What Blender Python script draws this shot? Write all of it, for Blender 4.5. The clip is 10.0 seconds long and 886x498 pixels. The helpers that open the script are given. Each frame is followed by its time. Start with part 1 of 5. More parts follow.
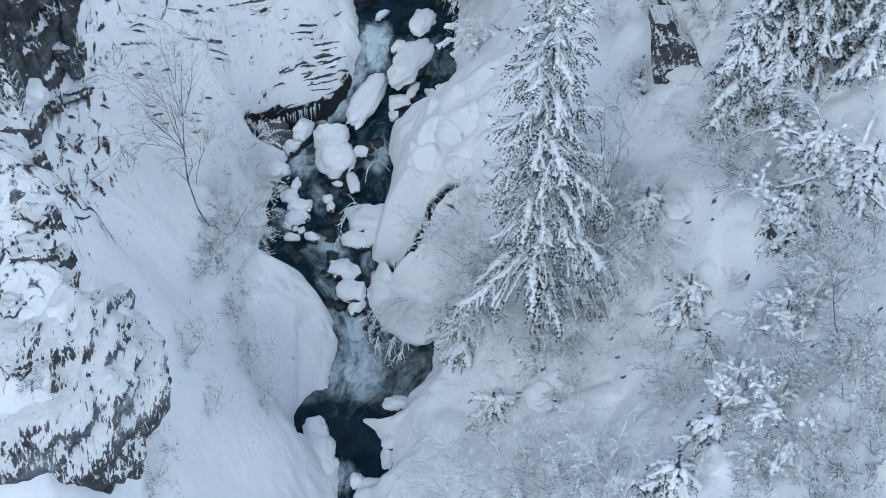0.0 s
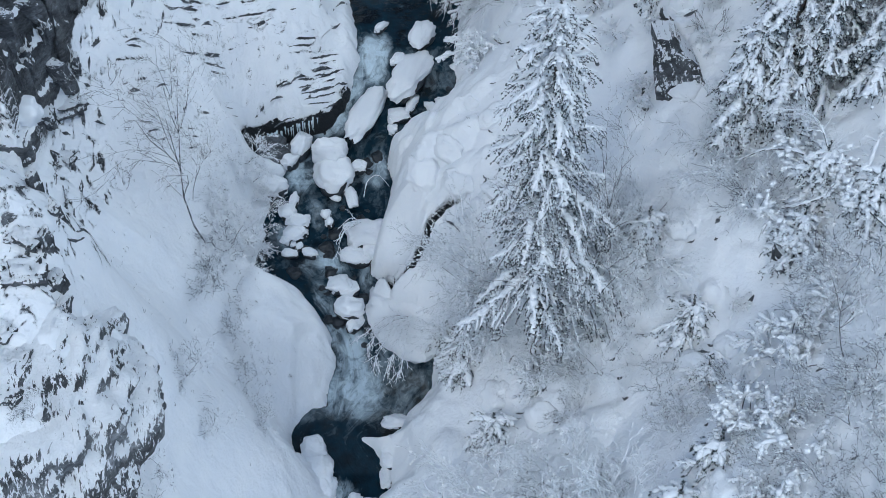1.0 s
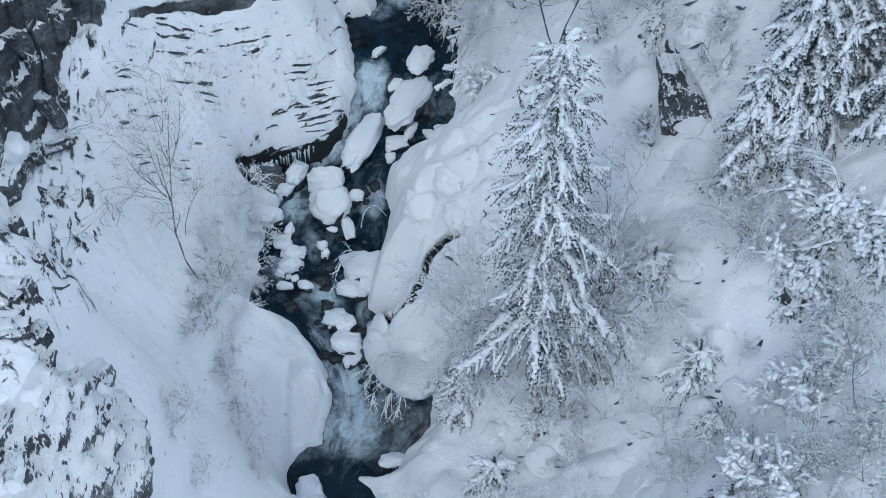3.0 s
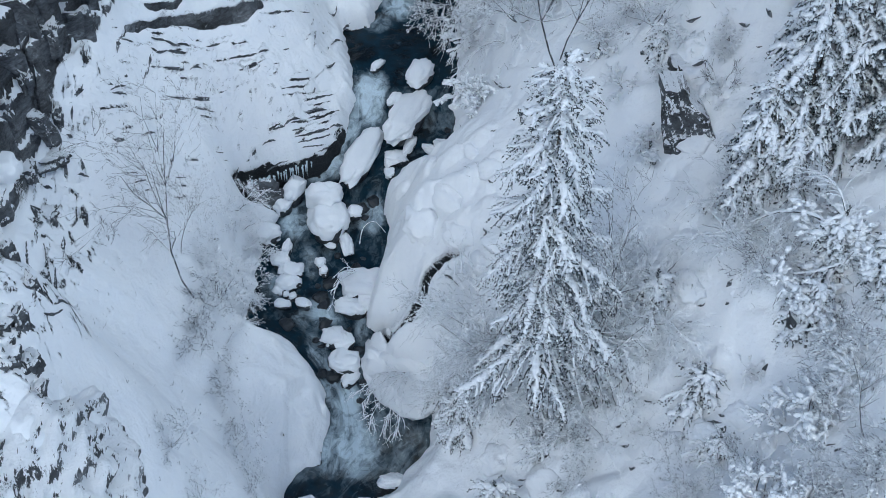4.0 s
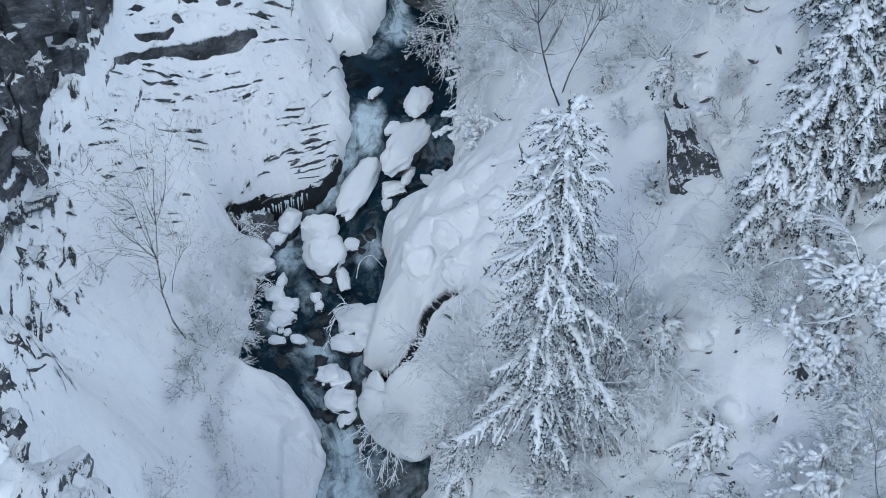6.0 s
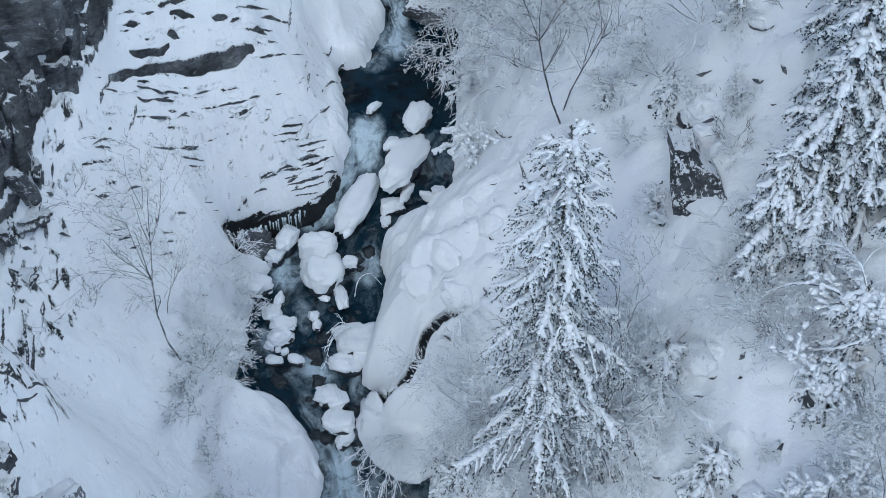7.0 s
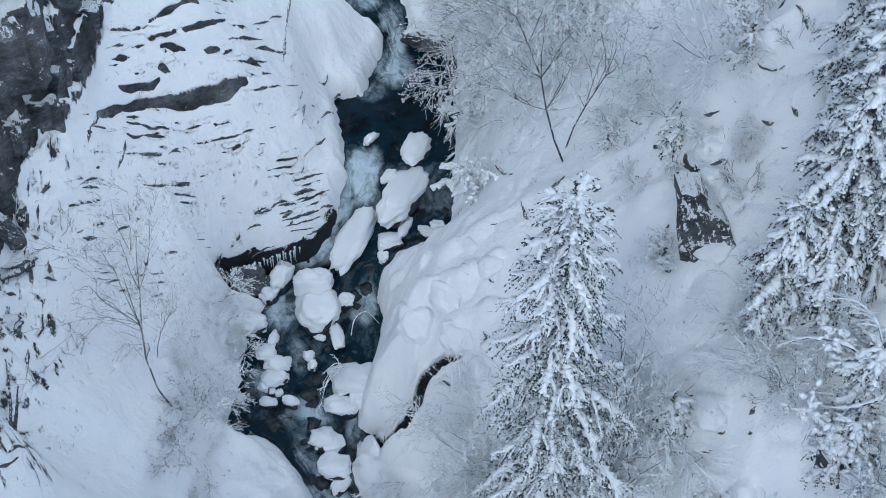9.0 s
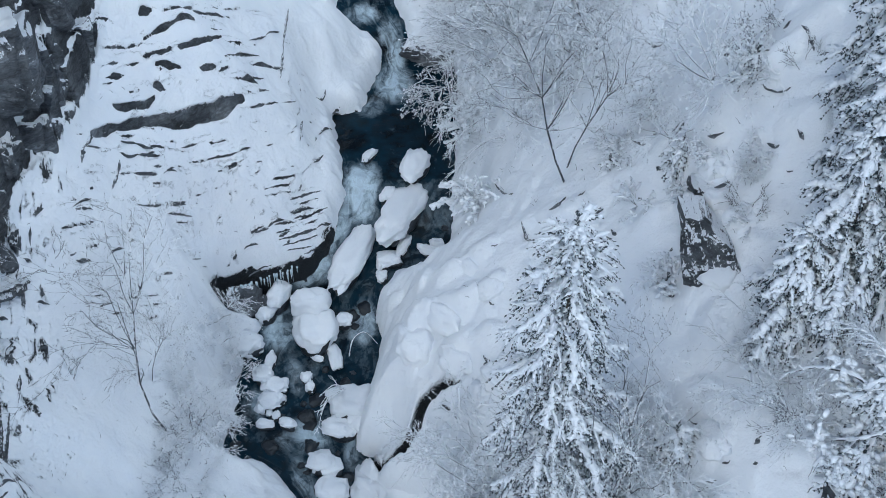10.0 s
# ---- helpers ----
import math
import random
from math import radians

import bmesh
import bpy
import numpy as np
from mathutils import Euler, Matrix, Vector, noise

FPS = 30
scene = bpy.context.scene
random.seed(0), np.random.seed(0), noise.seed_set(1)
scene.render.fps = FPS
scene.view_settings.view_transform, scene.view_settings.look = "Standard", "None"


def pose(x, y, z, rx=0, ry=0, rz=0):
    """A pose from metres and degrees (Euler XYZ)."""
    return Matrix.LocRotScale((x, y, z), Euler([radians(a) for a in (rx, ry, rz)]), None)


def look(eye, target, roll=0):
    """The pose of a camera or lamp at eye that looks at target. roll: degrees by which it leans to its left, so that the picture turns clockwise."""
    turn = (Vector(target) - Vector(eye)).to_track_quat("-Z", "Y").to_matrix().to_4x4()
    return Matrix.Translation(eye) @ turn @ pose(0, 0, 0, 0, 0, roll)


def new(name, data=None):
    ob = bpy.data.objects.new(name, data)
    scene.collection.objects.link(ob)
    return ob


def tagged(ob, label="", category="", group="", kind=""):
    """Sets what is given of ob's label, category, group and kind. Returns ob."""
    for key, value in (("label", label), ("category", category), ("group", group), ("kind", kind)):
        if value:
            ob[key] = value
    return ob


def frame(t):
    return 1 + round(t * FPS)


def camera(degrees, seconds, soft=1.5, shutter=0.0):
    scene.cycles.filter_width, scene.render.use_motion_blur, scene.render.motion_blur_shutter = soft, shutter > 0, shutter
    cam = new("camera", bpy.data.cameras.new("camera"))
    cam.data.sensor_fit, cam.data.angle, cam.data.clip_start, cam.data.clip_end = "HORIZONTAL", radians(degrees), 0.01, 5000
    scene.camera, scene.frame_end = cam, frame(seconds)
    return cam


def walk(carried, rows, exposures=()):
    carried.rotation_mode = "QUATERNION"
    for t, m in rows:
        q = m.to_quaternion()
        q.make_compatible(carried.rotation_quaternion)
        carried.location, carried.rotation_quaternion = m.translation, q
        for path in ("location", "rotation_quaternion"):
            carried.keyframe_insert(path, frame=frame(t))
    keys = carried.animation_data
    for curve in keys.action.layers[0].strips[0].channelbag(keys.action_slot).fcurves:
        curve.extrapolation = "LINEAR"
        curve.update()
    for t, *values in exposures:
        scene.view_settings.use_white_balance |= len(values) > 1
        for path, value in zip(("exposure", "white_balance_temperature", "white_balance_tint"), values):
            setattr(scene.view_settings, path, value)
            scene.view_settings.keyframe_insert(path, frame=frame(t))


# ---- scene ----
# A drone glides level up the ravine, looking down at 45 degrees.
cam = camera(36.8, 10.0, soft=0.5)
SPEED = 0.8  # metres a second along the lens axis
EYE = (0.0, -46.0, 48.7)


def eye_at(t):
    s = SPEED * (t + 0.00694 * t * t)
    return EYE[0] + 0.0294 * s, EYE[1] + 1.4142 * s, EYE[2]


walk(cam, [(t / 2, pose(*eye_at(t / 2), 45.0, 0, 0)) for t in range(21)],
     exposures=[(0.0, 0.12, 5420, -1)])

# ---- light: a dull winter sky, the sun hidden behind cloud ----
world = bpy.data.worlds.new("winter_sky")
scene.world = world
world.use_nodes = True
wn = world.node_tree
sky = wn.nodes.new("ShaderNodeTexSky")
sky.sky_type, sky.sun_disc = "NISHITA", False
sky.sun_elevation, sky.sun_rotation = radians(48), radians(200)
sky.air_density, sky.dust_density, sky.ozone_density = 1.0, 3.0, 1.0
back = wn.nodes["Background"]
back.inputs["Strength"].default_value = 0.132
wn.links.new(sky.outputs["Color"], back.inputs["Color"])
sun = new("sun", bpy.data.lights.new("sun", "SUN"))
sun.data.energy, sun.data.angle, sun.data.color = 0.95, radians(40), (1.0, 0.93, 0.84)
sun.matrix_world = look((0, 0, 80), (-40, -6, 25))


# ---- materials ----
def nodes_of(name):
    m = bpy.data.materials.new(name)
    m.use_nodes = True
    nt = m.node_tree
    return m, nt, nt.nodes["Principled BSDF"]


def nd(nt, kind, **values):
    n = nt.nodes.new("ShaderNode" + kind)
    for key, value in values.items():
        n.inputs[key.replace("_", " ")].default_value = value
    return n


def ramp(nt, fac, stops):
    n = nt.nodes.new("ShaderNodeValToRGB")
    el = n.color_ramp.elements
    while len(el) < len(stops):
        el.new(0.5)
    for e, (p, c) in zip(el, stops):
        e.position, e.color = p, (*c, 1) if len(c) == 3 else (c[0], c[0], c[0], 1)
    nt.links.new(fac, n.inputs["Fac"])
    return n.outputs["Color"]


def mixed(nt, fac, a, b):
    n = nt.nodes.new("ShaderNodeMix")
    n.data_type = "RGBA"
    for sock, v in ((n.inputs["Factor"], fac), (n.inputs["A"], a), (n.inputs["B"], b)):
        if isinstance(v, (int, float)):
            sock.default_value = v
        elif isinstance(v, tuple):
            sock.default_value = (*v, 1)
        else:
            nt.links.new(v, sock)
    return n.outputs["Result"]


def calc(nt, op, a, b=None, clamp=False):
    n = nt.nodes.new("ShaderNodeMath")
    n.operation, n.use_clamp = op, clamp
    for sock, v in zip(n.inputs, (a, b)):
        if v is None:
            continue
        if isinstance(v, (int, float)):
            sock.default_value = v
        else:
            nt.links.new(v, sock)
    return n.outputs[0]


def fbm(nt, scale, detail=4.0, rough=0.55, stretch=None, distort=0.0, where="Object"):
    tc = nt.nodes.new("ShaderNodeTexCoord")
    vec = tc.outputs[where]
    if stretch:
        mp = nt.nodes.new("ShaderNodeMapping")
        mp.inputs["Scale"].default_value = stretch[:3]
        if len(stretch) > 3:
            mp.inputs["Rotation"].default_value = [radians(a) for a in stretch[3:]]
        nt.links.new(vec, mp.inputs["Vector"])
        vec = mp.outputs["Vector"]
    n = nd(nt, "TexNoise", Scale=scale, Detail=detail, Roughness=rough, Distortion=distort)
    nt.links.new(vec, n.inputs["Vector"])
    return n.outputs["Fac"]


def bumped(nt, bsdf, height, dist, strength=1.0, after=None):
    b = nd(nt, "Bump", Strength=strength, Distance=dist)
    nt.links.new(height, b.inputs["Height"])
    if after:
        nt.links.new(after.outputs[0], b.inputs["Normal"])
    nt.links.new(b.outputs[0], bsdf.inputs["Normal"])
    return b


SNOW, SNOW_B = (0.86, 0.88, 0.91), (0.80, 0.83, 0.88)


def rock_colour(nt):
    """Dark schist: bedding bands, paler weathered patches, cracks."""
    big = fbm(nt, 0.45, 6, 0.62)
    bands = fbm(nt, 1.0, 8, 0.70, (1.1, 1.1, 4.0, 18, 12, 0), 0.3)
    fine = fbm(nt, 6.0, 8, 0.72, (1, 1, 2.2))
    a = ramp(nt, big, [(0.34, (0.036, 0.042, 0.050)), (0.52, (0.120, 0.132, 0.150)), (0.68, (0.300, 0.316, 0.340))])
    b = ramp(nt, calc(nt, "ADD", calc(nt, "MULTIPLY", bands, 0.6), calc(nt, "MULTIPLY", fine, 0.4)), [(0.36, (0.2,)), (0.5, (0.8,)), (0.66, (1.7,))])
    tc = nt.nodes.new("ShaderNodeTexCoord")
    mp = nt.nodes.new("ShaderNodeMapping")
    mp.inputs["Scale"].default_value = (1.0, 0.8, 2.0)
    mp.inputs["Rotation"].default_value = (radians(20), radians(15), radians(35))
    nt.links.new(tc.outputs["Object"], mp.inputs["Vector"])
    warp = nt.nodes.new("ShaderNodeVectorMath")
    warp.operation = "ADD"
    nz = nd(nt, "TexNoise", Scale=2.5, Detail=4.0)
    nt.links.new(tc.outputs["Object"], nz.inputs["Vector"])
    nt.links.new(mp.outputs["Vector"], warp.inputs[0])
    nt.links.new(nz.outputs["Color"], warp.inputs[1])
    cells = nd(nt, "TexVoronoi", Scale=0.8)
    nt.links.new(warp.outputs[0], cells.inputs["Vector"])
    edge = nd(nt, "TexVoronoi", Scale=0.8)
    edge.feature = "DISTANCE_TO_EDGE"
    nt.links.new(warp.outputs[0], edge.inputs["Vector"])
    sepc = nt.nodes.new("ShaderNodeSeparateColor")
    nt.links.new(cells.outputs["Color"], sepc.inputs[0])
    block = calc(nt, "MULTIPLY", ramp(nt, sepc.outputs[0], [(0, (0.55,)), (1, (1.35,))]), ramp(nt, edge.outputs["Distance"], [(0.0, (0.6,)), (0.05, (1.0,))]))
    n = nt.nodes.new("ShaderNodeMix")
    n.data_type, n.blend_type = "RGBA", "MULTIPLY"
    n.inputs["Factor"].default_value = 0.9
    nt.links.new(a, n.inputs["A"])
    nt.links.new(calc(nt, "MULTIPLY", b, block), n.inputs["B"])
    return n.outputs["Result"], calc(nt, "ADD", b, block)


def snow_colour(nt):
    return ramp(nt, fbm(nt, 0.7, 6, 0.6), [(0.3, SNOW_B), (0.7, SNOW)])


def make_ground():
    m, nt, p = nodes_of("snow_over_rock")
    at = nt.nodes.new("ShaderNodeAttribute")
    at.attribute_name = "bare"
    st = nt.nodes.new("ShaderNodeAttribute")
    st.attribute_name = "strata"
    mp = nt.nodes.new("ShaderNodeMapping")
    mp.inputs["Scale"].default_value = (1.0, 1.0, 1.0)
    nt.links.new(st.outputs["Vector"], mp.inputs["Vector"])
    lines = nd(nt, "TexNoise", Scale=1.1, Detail=8.0, Roughness=0.66, Distortion=0.35)
    nt.links.new(mp.outputs["Vector"], lines.inputs["Vector"])
    lines = lines.outputs["Fac"]
    n2 = fbm(nt, 9.0, 6, 0.7)
    v = calc(nt, "ADD", at.outputs["Fac"], calc(nt, "MULTIPLY", calc(nt, "SUBTRACT", lines, 0.5), 2.1))
    v = calc(nt, "ADD", v, calc(nt, "MULTIPLY", calc(nt, "SUBTRACT", n2, 0.5), 0.5))
    v = calc(nt, "MULTIPLY", v, ramp(nt, at.outputs["Fac"], [(0.04, (0.0,)), (0.14, (1.0,))]))
    sc = nt.nodes.new("ShaderNodeAttribute")
    sc.attribute_name = "scar"
    v2 = calc(nt, "ADD", sc.outputs["Fac"], calc(nt, "MULTIPLY", calc(nt, "SUBTRACT", n2, 0.5), 0.55))
    v = calc(nt, "MAXIMUM", v, calc(nt, "MULTIPLY", v2, ramp(nt, sc.outputs["Fac"], [(0.04, (0.0,)), (0.12, (1.0,))])))
    bd = nt.nodes.new("ShaderNodeAttribute")
    bd.attribute_name = "bed"
    bxyz = nt.nodes.new("ShaderNodeSeparateXYZ")
    nt.links.new(bd.outputs["Vector"], bxyz.inputs[0])
    off = calc(nt, "ABSOLUTE", calc(nt, "SUBTRACT", calc(nt, "FRACT", calc(nt, "ADD", bxyz.outputs["X"], calc(nt, "MULTIPLY", calc(nt, "SUBTRACT", lines, 0.5), 0.25))), 0.5))
    off = calc(nt, "DIVIDE", off, calc(nt, "MAXIMUM", bxyz.outputs["Y"], 0.02))
    v3 = calc(nt, "SUBTRACT", calc(nt, "SUBTRACT", 1.0, calc(nt, "MULTIPLY", off, 0.5)), calc(nt, "MULTIPLY", calc(nt, "SUBTRACT", n2, 0.5), 2.2))
    v = calc(nt, "MAXIMUM", v, calc(nt, "MULTIPLY", v3, ramp(nt, bxyz.outputs["Z"], [(0.03, (0.0,)), (0.14, (1.0,))])))
    bare = ramp(nt, v, [(0.47, (0.0,)), (0.53, (1.0,))])
    rc, fine = rock_colour(nt)
    # wet rock by the stream; also paints deep shade inside the bank crack
    wet = nt.nodes.new("ShaderNodeAttribute")
    wet.attribute_name = "wet"
    wet_and_crack_shade = ramp(nt, fbm(nt, 1.5, 6, 0.65), [(0.35, (0.008, 0.012, 0.017)), (0.7, (0.020, 0.027, 0.036))])
    rc = mixed(nt, wet.outputs["Fac"], rc, wet_and_crack_shade)
    nt.links.new(mixed(nt, bare, snow_colour(nt), rc), p.inputs["Base Color"])
    nt.links.new(ramp(nt, bare, [(0, (0.65,)), (1, (0.75,))]), p.inputs["Roughness"])
    b0 = bumped(nt, p, ramp(nt, v, [(0.42, (1.0,)), (0.54, (0.0,))]), 0.12, 0.8)
    b1 = bumped(nt, p, fine, 0.12, 0.9, b0)
    nt.links.new(bare, b1.inputs["Strength"])
    b2 = bumped(nt, p, fbm(nt, 1.6, 6, 0.62, (1, 1, 0.6), 0.4), 0.30, 0.45, b1)
    b3 = bumped(nt, p, fbm(nt, 5.0, 4, 0.6), 0.09, 0.6, b2)
    bumped(nt, p, fbm(nt, 17.0, 5, 0.7), 0.04, 0.6, b3)
    return m


def make_snow(name="snow", bump=0.05):
    m, nt, p = nodes_of(name)
    nt.links.new(snow_colour(nt), p.inputs["Base Color"])
    p.inputs["Roughness"].default_value = 0.65
    bumped(nt, p, fbm(nt, 9.0, 6, 0.7), bump, 0.9)
    return m


def make_rock(name="grey_rock", snowy=0.42, drawn=None, much=1.7, wind=(0.0, 0.0, 1.0)):
    """Grey schist with snow caught on whatever faces the sky."""
    m, nt, p = nodes_of(name)
    rc, fine = rock_colour(nt)
    ge = nt.nodes.new("ShaderNodeNewGeometry")
    dot = nt.nodes.new("ShaderNodeVectorMath")
    dot.operation = "DOT_PRODUCT"
    dot.inputs[1].default_value = wind
    nt.links.new(ge.outputs["Normal"], dot.inputs[0])
    v = calc(nt, "ADD", dot.outputs["Value"], calc(nt, "MULTIPLY", calc(nt, "SUBTRACT", fbm(nt, 1.0 if drawn else 6.0, 7, 0.7, drawn, 0.4 if drawn else 0.0), 0.5), much))
    f = ramp(nt, v, [(snowy, (0.0,)), (min(1, snowy + 0.08), (1.0,))])
    nt.links.new(mixed(nt, f, rc, snow_colour(nt)), p.inputs["Base Color"])
    p.inputs["Roughness"].default_value = 0.7
    bumped(nt, p, fine, 0.08, 0.8)
    return m


def make_wet_rock():
    m, nt, p = nodes_of("wet_rock")
    c = ramp(nt, fbm(nt, 1.3, 6, 0.65), [(0.3, (0.008, 0.011, 0.015)), (0.6, (0.016, 0.022, 0.029)), (0.75, (0.030, 0.038, 0.047))])
    nt.links.new(c, p.inputs["Base Color"])
    p.inputs["Roughness"].default_value = 0.35
    bumped(nt, p, fbm(nt, 8.0, 6, 0.65), 0.06, 0.8)
    return m


def make_water():
    m, nt, p = nodes_of("stream_water")
    at = nt.nodes.new("ShaderNodeAttribute")
    at.attribute_name = "foam"
    fl = nt.nodes.new("ShaderNodeAttribute")
    fl.attribute_name = "flow"
    streak = nd(nt, "TexNoise", Scale=1.0, Detail=6.0, Roughness=0.6, Distortion=0.8)
    nt.links.new(fl.outputs["Vector"], streak.inputs["Vector"])
    wisps = streak.outputs["Fac"]
    curl = fbm(nt, 2.2, 7, 0.66, None, 0.7)
    n = calc(nt, "ADD", calc(nt, "MULTIPLY", wisps, 0.6), calc(nt, "MULTIPLY", curl, 0.4))
    v = calc(nt, "ADD", at.outputs["Fac"], calc(nt, "MULTIPLY", calc(nt, "SUBTRACT", n, 0.5), 2.2))
    core = ramp(nt, v, [(0.26, (0.0,)), (0.50, (0.10,)), (0.74, (0.36,)), (1.0, (0.80,))])
    web = ramp(nt, calc(nt, "ABSOLUTE", calc(nt, "SUBTRACT", curl, 0.5)), [(0.0, (0.22,)), (0.05, (0.0,))])
    web2 = ramp(nt, calc(nt, "ABSOLUTE", calc(nt, "SUBTRACT", wisps, 0.52)), [(0.0, (0.2,)), (0.07, (0.0,))])
    webs = calc(nt, "MULTIPLY", calc(nt, "ADD", web, web2), ramp(nt, calc(nt, "ADD", at.outputs["Fac"], calc(nt, "SUBTRACT", n, 0.5)), [(0.22, (0.0,)), (0.65, (0.45,))]))
    foam = calc(nt, "ADD", core, webs, True)
    deep = ramp(nt, fbm(nt, 0.55, 5, 0.6), [(0.35, (0.003, 0.005, 0.007)), (0.55, (0.006, 0.022, 0.036)), (0.75, (0.014, 0.013, 0.010))])
    nt.links.new(mixed(nt, foam, deep, (0.56, 0.67, 0.75)), p.inputs["Base Color"])
    nt.links.new(ramp(nt, foam, [(0, (0.07,)), (0.5, (0.5,))]), p.inputs["Roughness"])
    p.inputs["IOR"].default_value = 1.33
    p.inputs["Specular IOR Level"].default_value = 0.3
    bumped(nt, p, n, 0.12, 0.5)
    return m


def make_plain(name, a, b, scale, rough=0.8, bump=0.02, snowy=None, speck=3.0):
    """Two tones of one stuff; snowy: how far a face must look up to hold snow."""
    m, nt, p = nodes_of(name)
    col = ramp(nt, fbm(nt, scale, 5, 0.6), [(0.35, a), (0.7, b)])
    if snowy is not None:
        ge = nt.nodes.new("ShaderNodeNewGeometry")
        sep = nt.nodes.new("ShaderNodeSeparateXYZ")
        nt.links.new(ge.outputs["Normal"], sep.inputs[0])
        v = calc(nt, "ADD", sep.outputs["Z"], calc(nt, "MULTIPLY", calc(nt, "SUBTRACT", fbm(nt, speck, 3), 0.5), 1.5))
        f = ramp(nt, v, [(max(0, snowy), (0.0,)), (snowy + 0.12, (1.0,))])
        col = mixed(nt, f, col, SNOW)
    nt.links.new(col, p.inputs["Base Color"])
    p.inputs["Roughness"].default_value = rough
    if bump:
        bumped(nt, p, fbm(nt, scale * 3, 4), bump, 0.6)
    return m


WALL_ROCK = make_rock("dark_wall_rock", 0.70, None, 2.0)
# dark rock, also the colour of the shade strips under snow lips
LEDGE_AND_SHADE = make_rock("dark_ledge_and_lip_shade", 0.92, None, 0.7)
LEANING = make_rock("snow_flecked_rock", 0.50, (9.0, 4.0, 5.0, 20, 40, 0), 2.6)
STREAKED = make_rock("snow_streaked_rock", 0.0, (9.0, 2.6, 2.6, 0, 28, 15), 4.2, (-0.20, 0.20, 0.75))
GROUND, SNOW_M, ROCK, WET, WATER = make_ground(), make_snow(), make_rock(), make_wet_rock(), make_water()
BARK = make_plain("spruce_bark", (0.05, 0.042, 0.036), (0.13, 0.11, 0.095), 6.0, snowy=0.5)
NEEDLES = make_plain("spruce_needles", (0.016, 0.026, 0.034), (0.046, 0.066, 0.078), 2.0, 0.7, 0, snowy=0.78, speck=14.0)
TWIGS = make_plain("frosted_twigs", (0.030, 0.035, 0.043), (0.100, 0.112, 0.134), 3.0, 0.8, 0, snowy=0.5, speck=6.0)
FROST = make_plain("hoar_frosted_twigs", (0.34, 0.36, 0.39), (0.60, 0.63, 0.67), 3.0, 0.8, 0, snowy=0.05, speck=6.0)
BIRCH = make_plain("dark_frosted_bark", (0.032, 0.036, 0.044), (0.105, 0.115, 0.135), 3.0, 0.8, 0, snowy=0.32, speck=6.0)
GREY = make_plain("rimed_grey_twigs", (0.060, 0.071, 0.092), (0.17, 0.195, 0.235), 3.0, 0.8, 0, snowy=0.35, speck=6.0)
ICE = make_plain("blue_ice", (0.50, 0.60, 0.66), (0.72, 0.80, 0.84), 4.0, 0.25, 0.03)


# ---- the lie of the land ----
# The water's level up the ravine: (y, z).
LEVEL = [(-3000, -90), (-60, -20), (-16, -6.6), (-11, -5.3), (-7, -4.6), (-4.5, -3.6), (-2.5, -2.2), (0, -1.0), (3, 0.0), (6, 0.9), (9, 1.9),
         (11, 2.6), (13, 3.3), (15.3, 4.5), (24, 4.6), (26, 5.3), (30, 6.6), (80, 24), (3000, 150)]
# The middle of the ravine: (y, x).
MIDDLE = [(-40, -7), (-12, -5), (-7, -4.7), (-3, -3.2), (1, -4.8), (6, -6), (11, -4), (15, -2.2), (20, -2), (25, -2), (30, -3.8), (45, -5)]
# The stream's banks from below upwards: (x, y, height of the snow lip).
LEFT_LOW = [
    (-5.0, -8.9, 0.6), (-5.0, -8.0, 0.6), (-5.6, -6.9, 0.7), (-5.8, -6.4, 0.9), (-7.0, -6.2, 0.7), (-7.3, -5.2, 0.8), (-6.7, -4.3, 1.2),
    (-5.7, -4.0, 2.0), (-5.4, -2.8, 2.4), (-5.3, -1.8, 2.4), (-5.7, -0.7, 2.2), (-6.4, 0.2, 1.8), (-6.9, 0.8, 1.2), (-7.7, 1.3, 1.1),
    (-8.7, 1.6, 1.0), (-9.6, 2.4, 0.7), (-9.5, 3.4, 0.5), (-9.2, 4.4, 0.5), (-9.3, 5.4, 0.6), (-9.1, 6.6, 0.8), (-8.6, 7.4, 0.8),
]
LEFT_HIGH = [
    (-8.3, 8.2, 0.6), (-9.6, 8.7, 1.0), (-10.1, 9.0, 2.6), (-7.3, 9.8, 2.4), (-6.1, 10.6, 2.2), (-5.3, 11.7, 1.8), (-4.9, 13.1, 1.6),
    (-4.6, 14.4, 1.5), (-4.6, 15.8, 1.3), (-5.2, 18.1, 1.2), (-5.5, 20.1, 1.2), (-4.0, 20.3, 1.3), (-3.7, 21.9, 1.3), (-3.0, 23.9, 1.2),
    (-3.1, 25.1, 1.2), (-3.7, 25.7, 1.0), (-4.5, 26.2, 1.0), (-5.4, 26.6, 1.0), (-5.5, 27.9, 0.8), (-5.6, 30.6, 1.0),
]
RIGHT_LOW = [
    (-4.3, -9.7, 0.8), (-4.2, -8.8, 0.7), (-3.4, -8.4, 0.6), (-2.5, -7.7, 0.6), (-2.8, -6.6, 0.6), (-3.2, -6.2, 0.6), (-3.8, -5.4, 0.8),
    (-2.6, -5.1, 0.9), (-1.9, -4.8, 0.9), (-1.4, -4.0, 0.8), (-0.7, -3.2, 0.8), (-0.6, -2.1, 1.0), (-1.0, -1.6, 1.4), (-2.4, -0.5, 2.0),
    (-3.2, 0.3, 2.0), (-3.5, 1.2, 1.6), (-2.7, 1.6, 0.8), (-3.6, 2.1, 2.4), (-3.5, 3.1, 2.8), (-3.2, 4.8, 2.6), (-2.8, 6.2, 2.0),
]
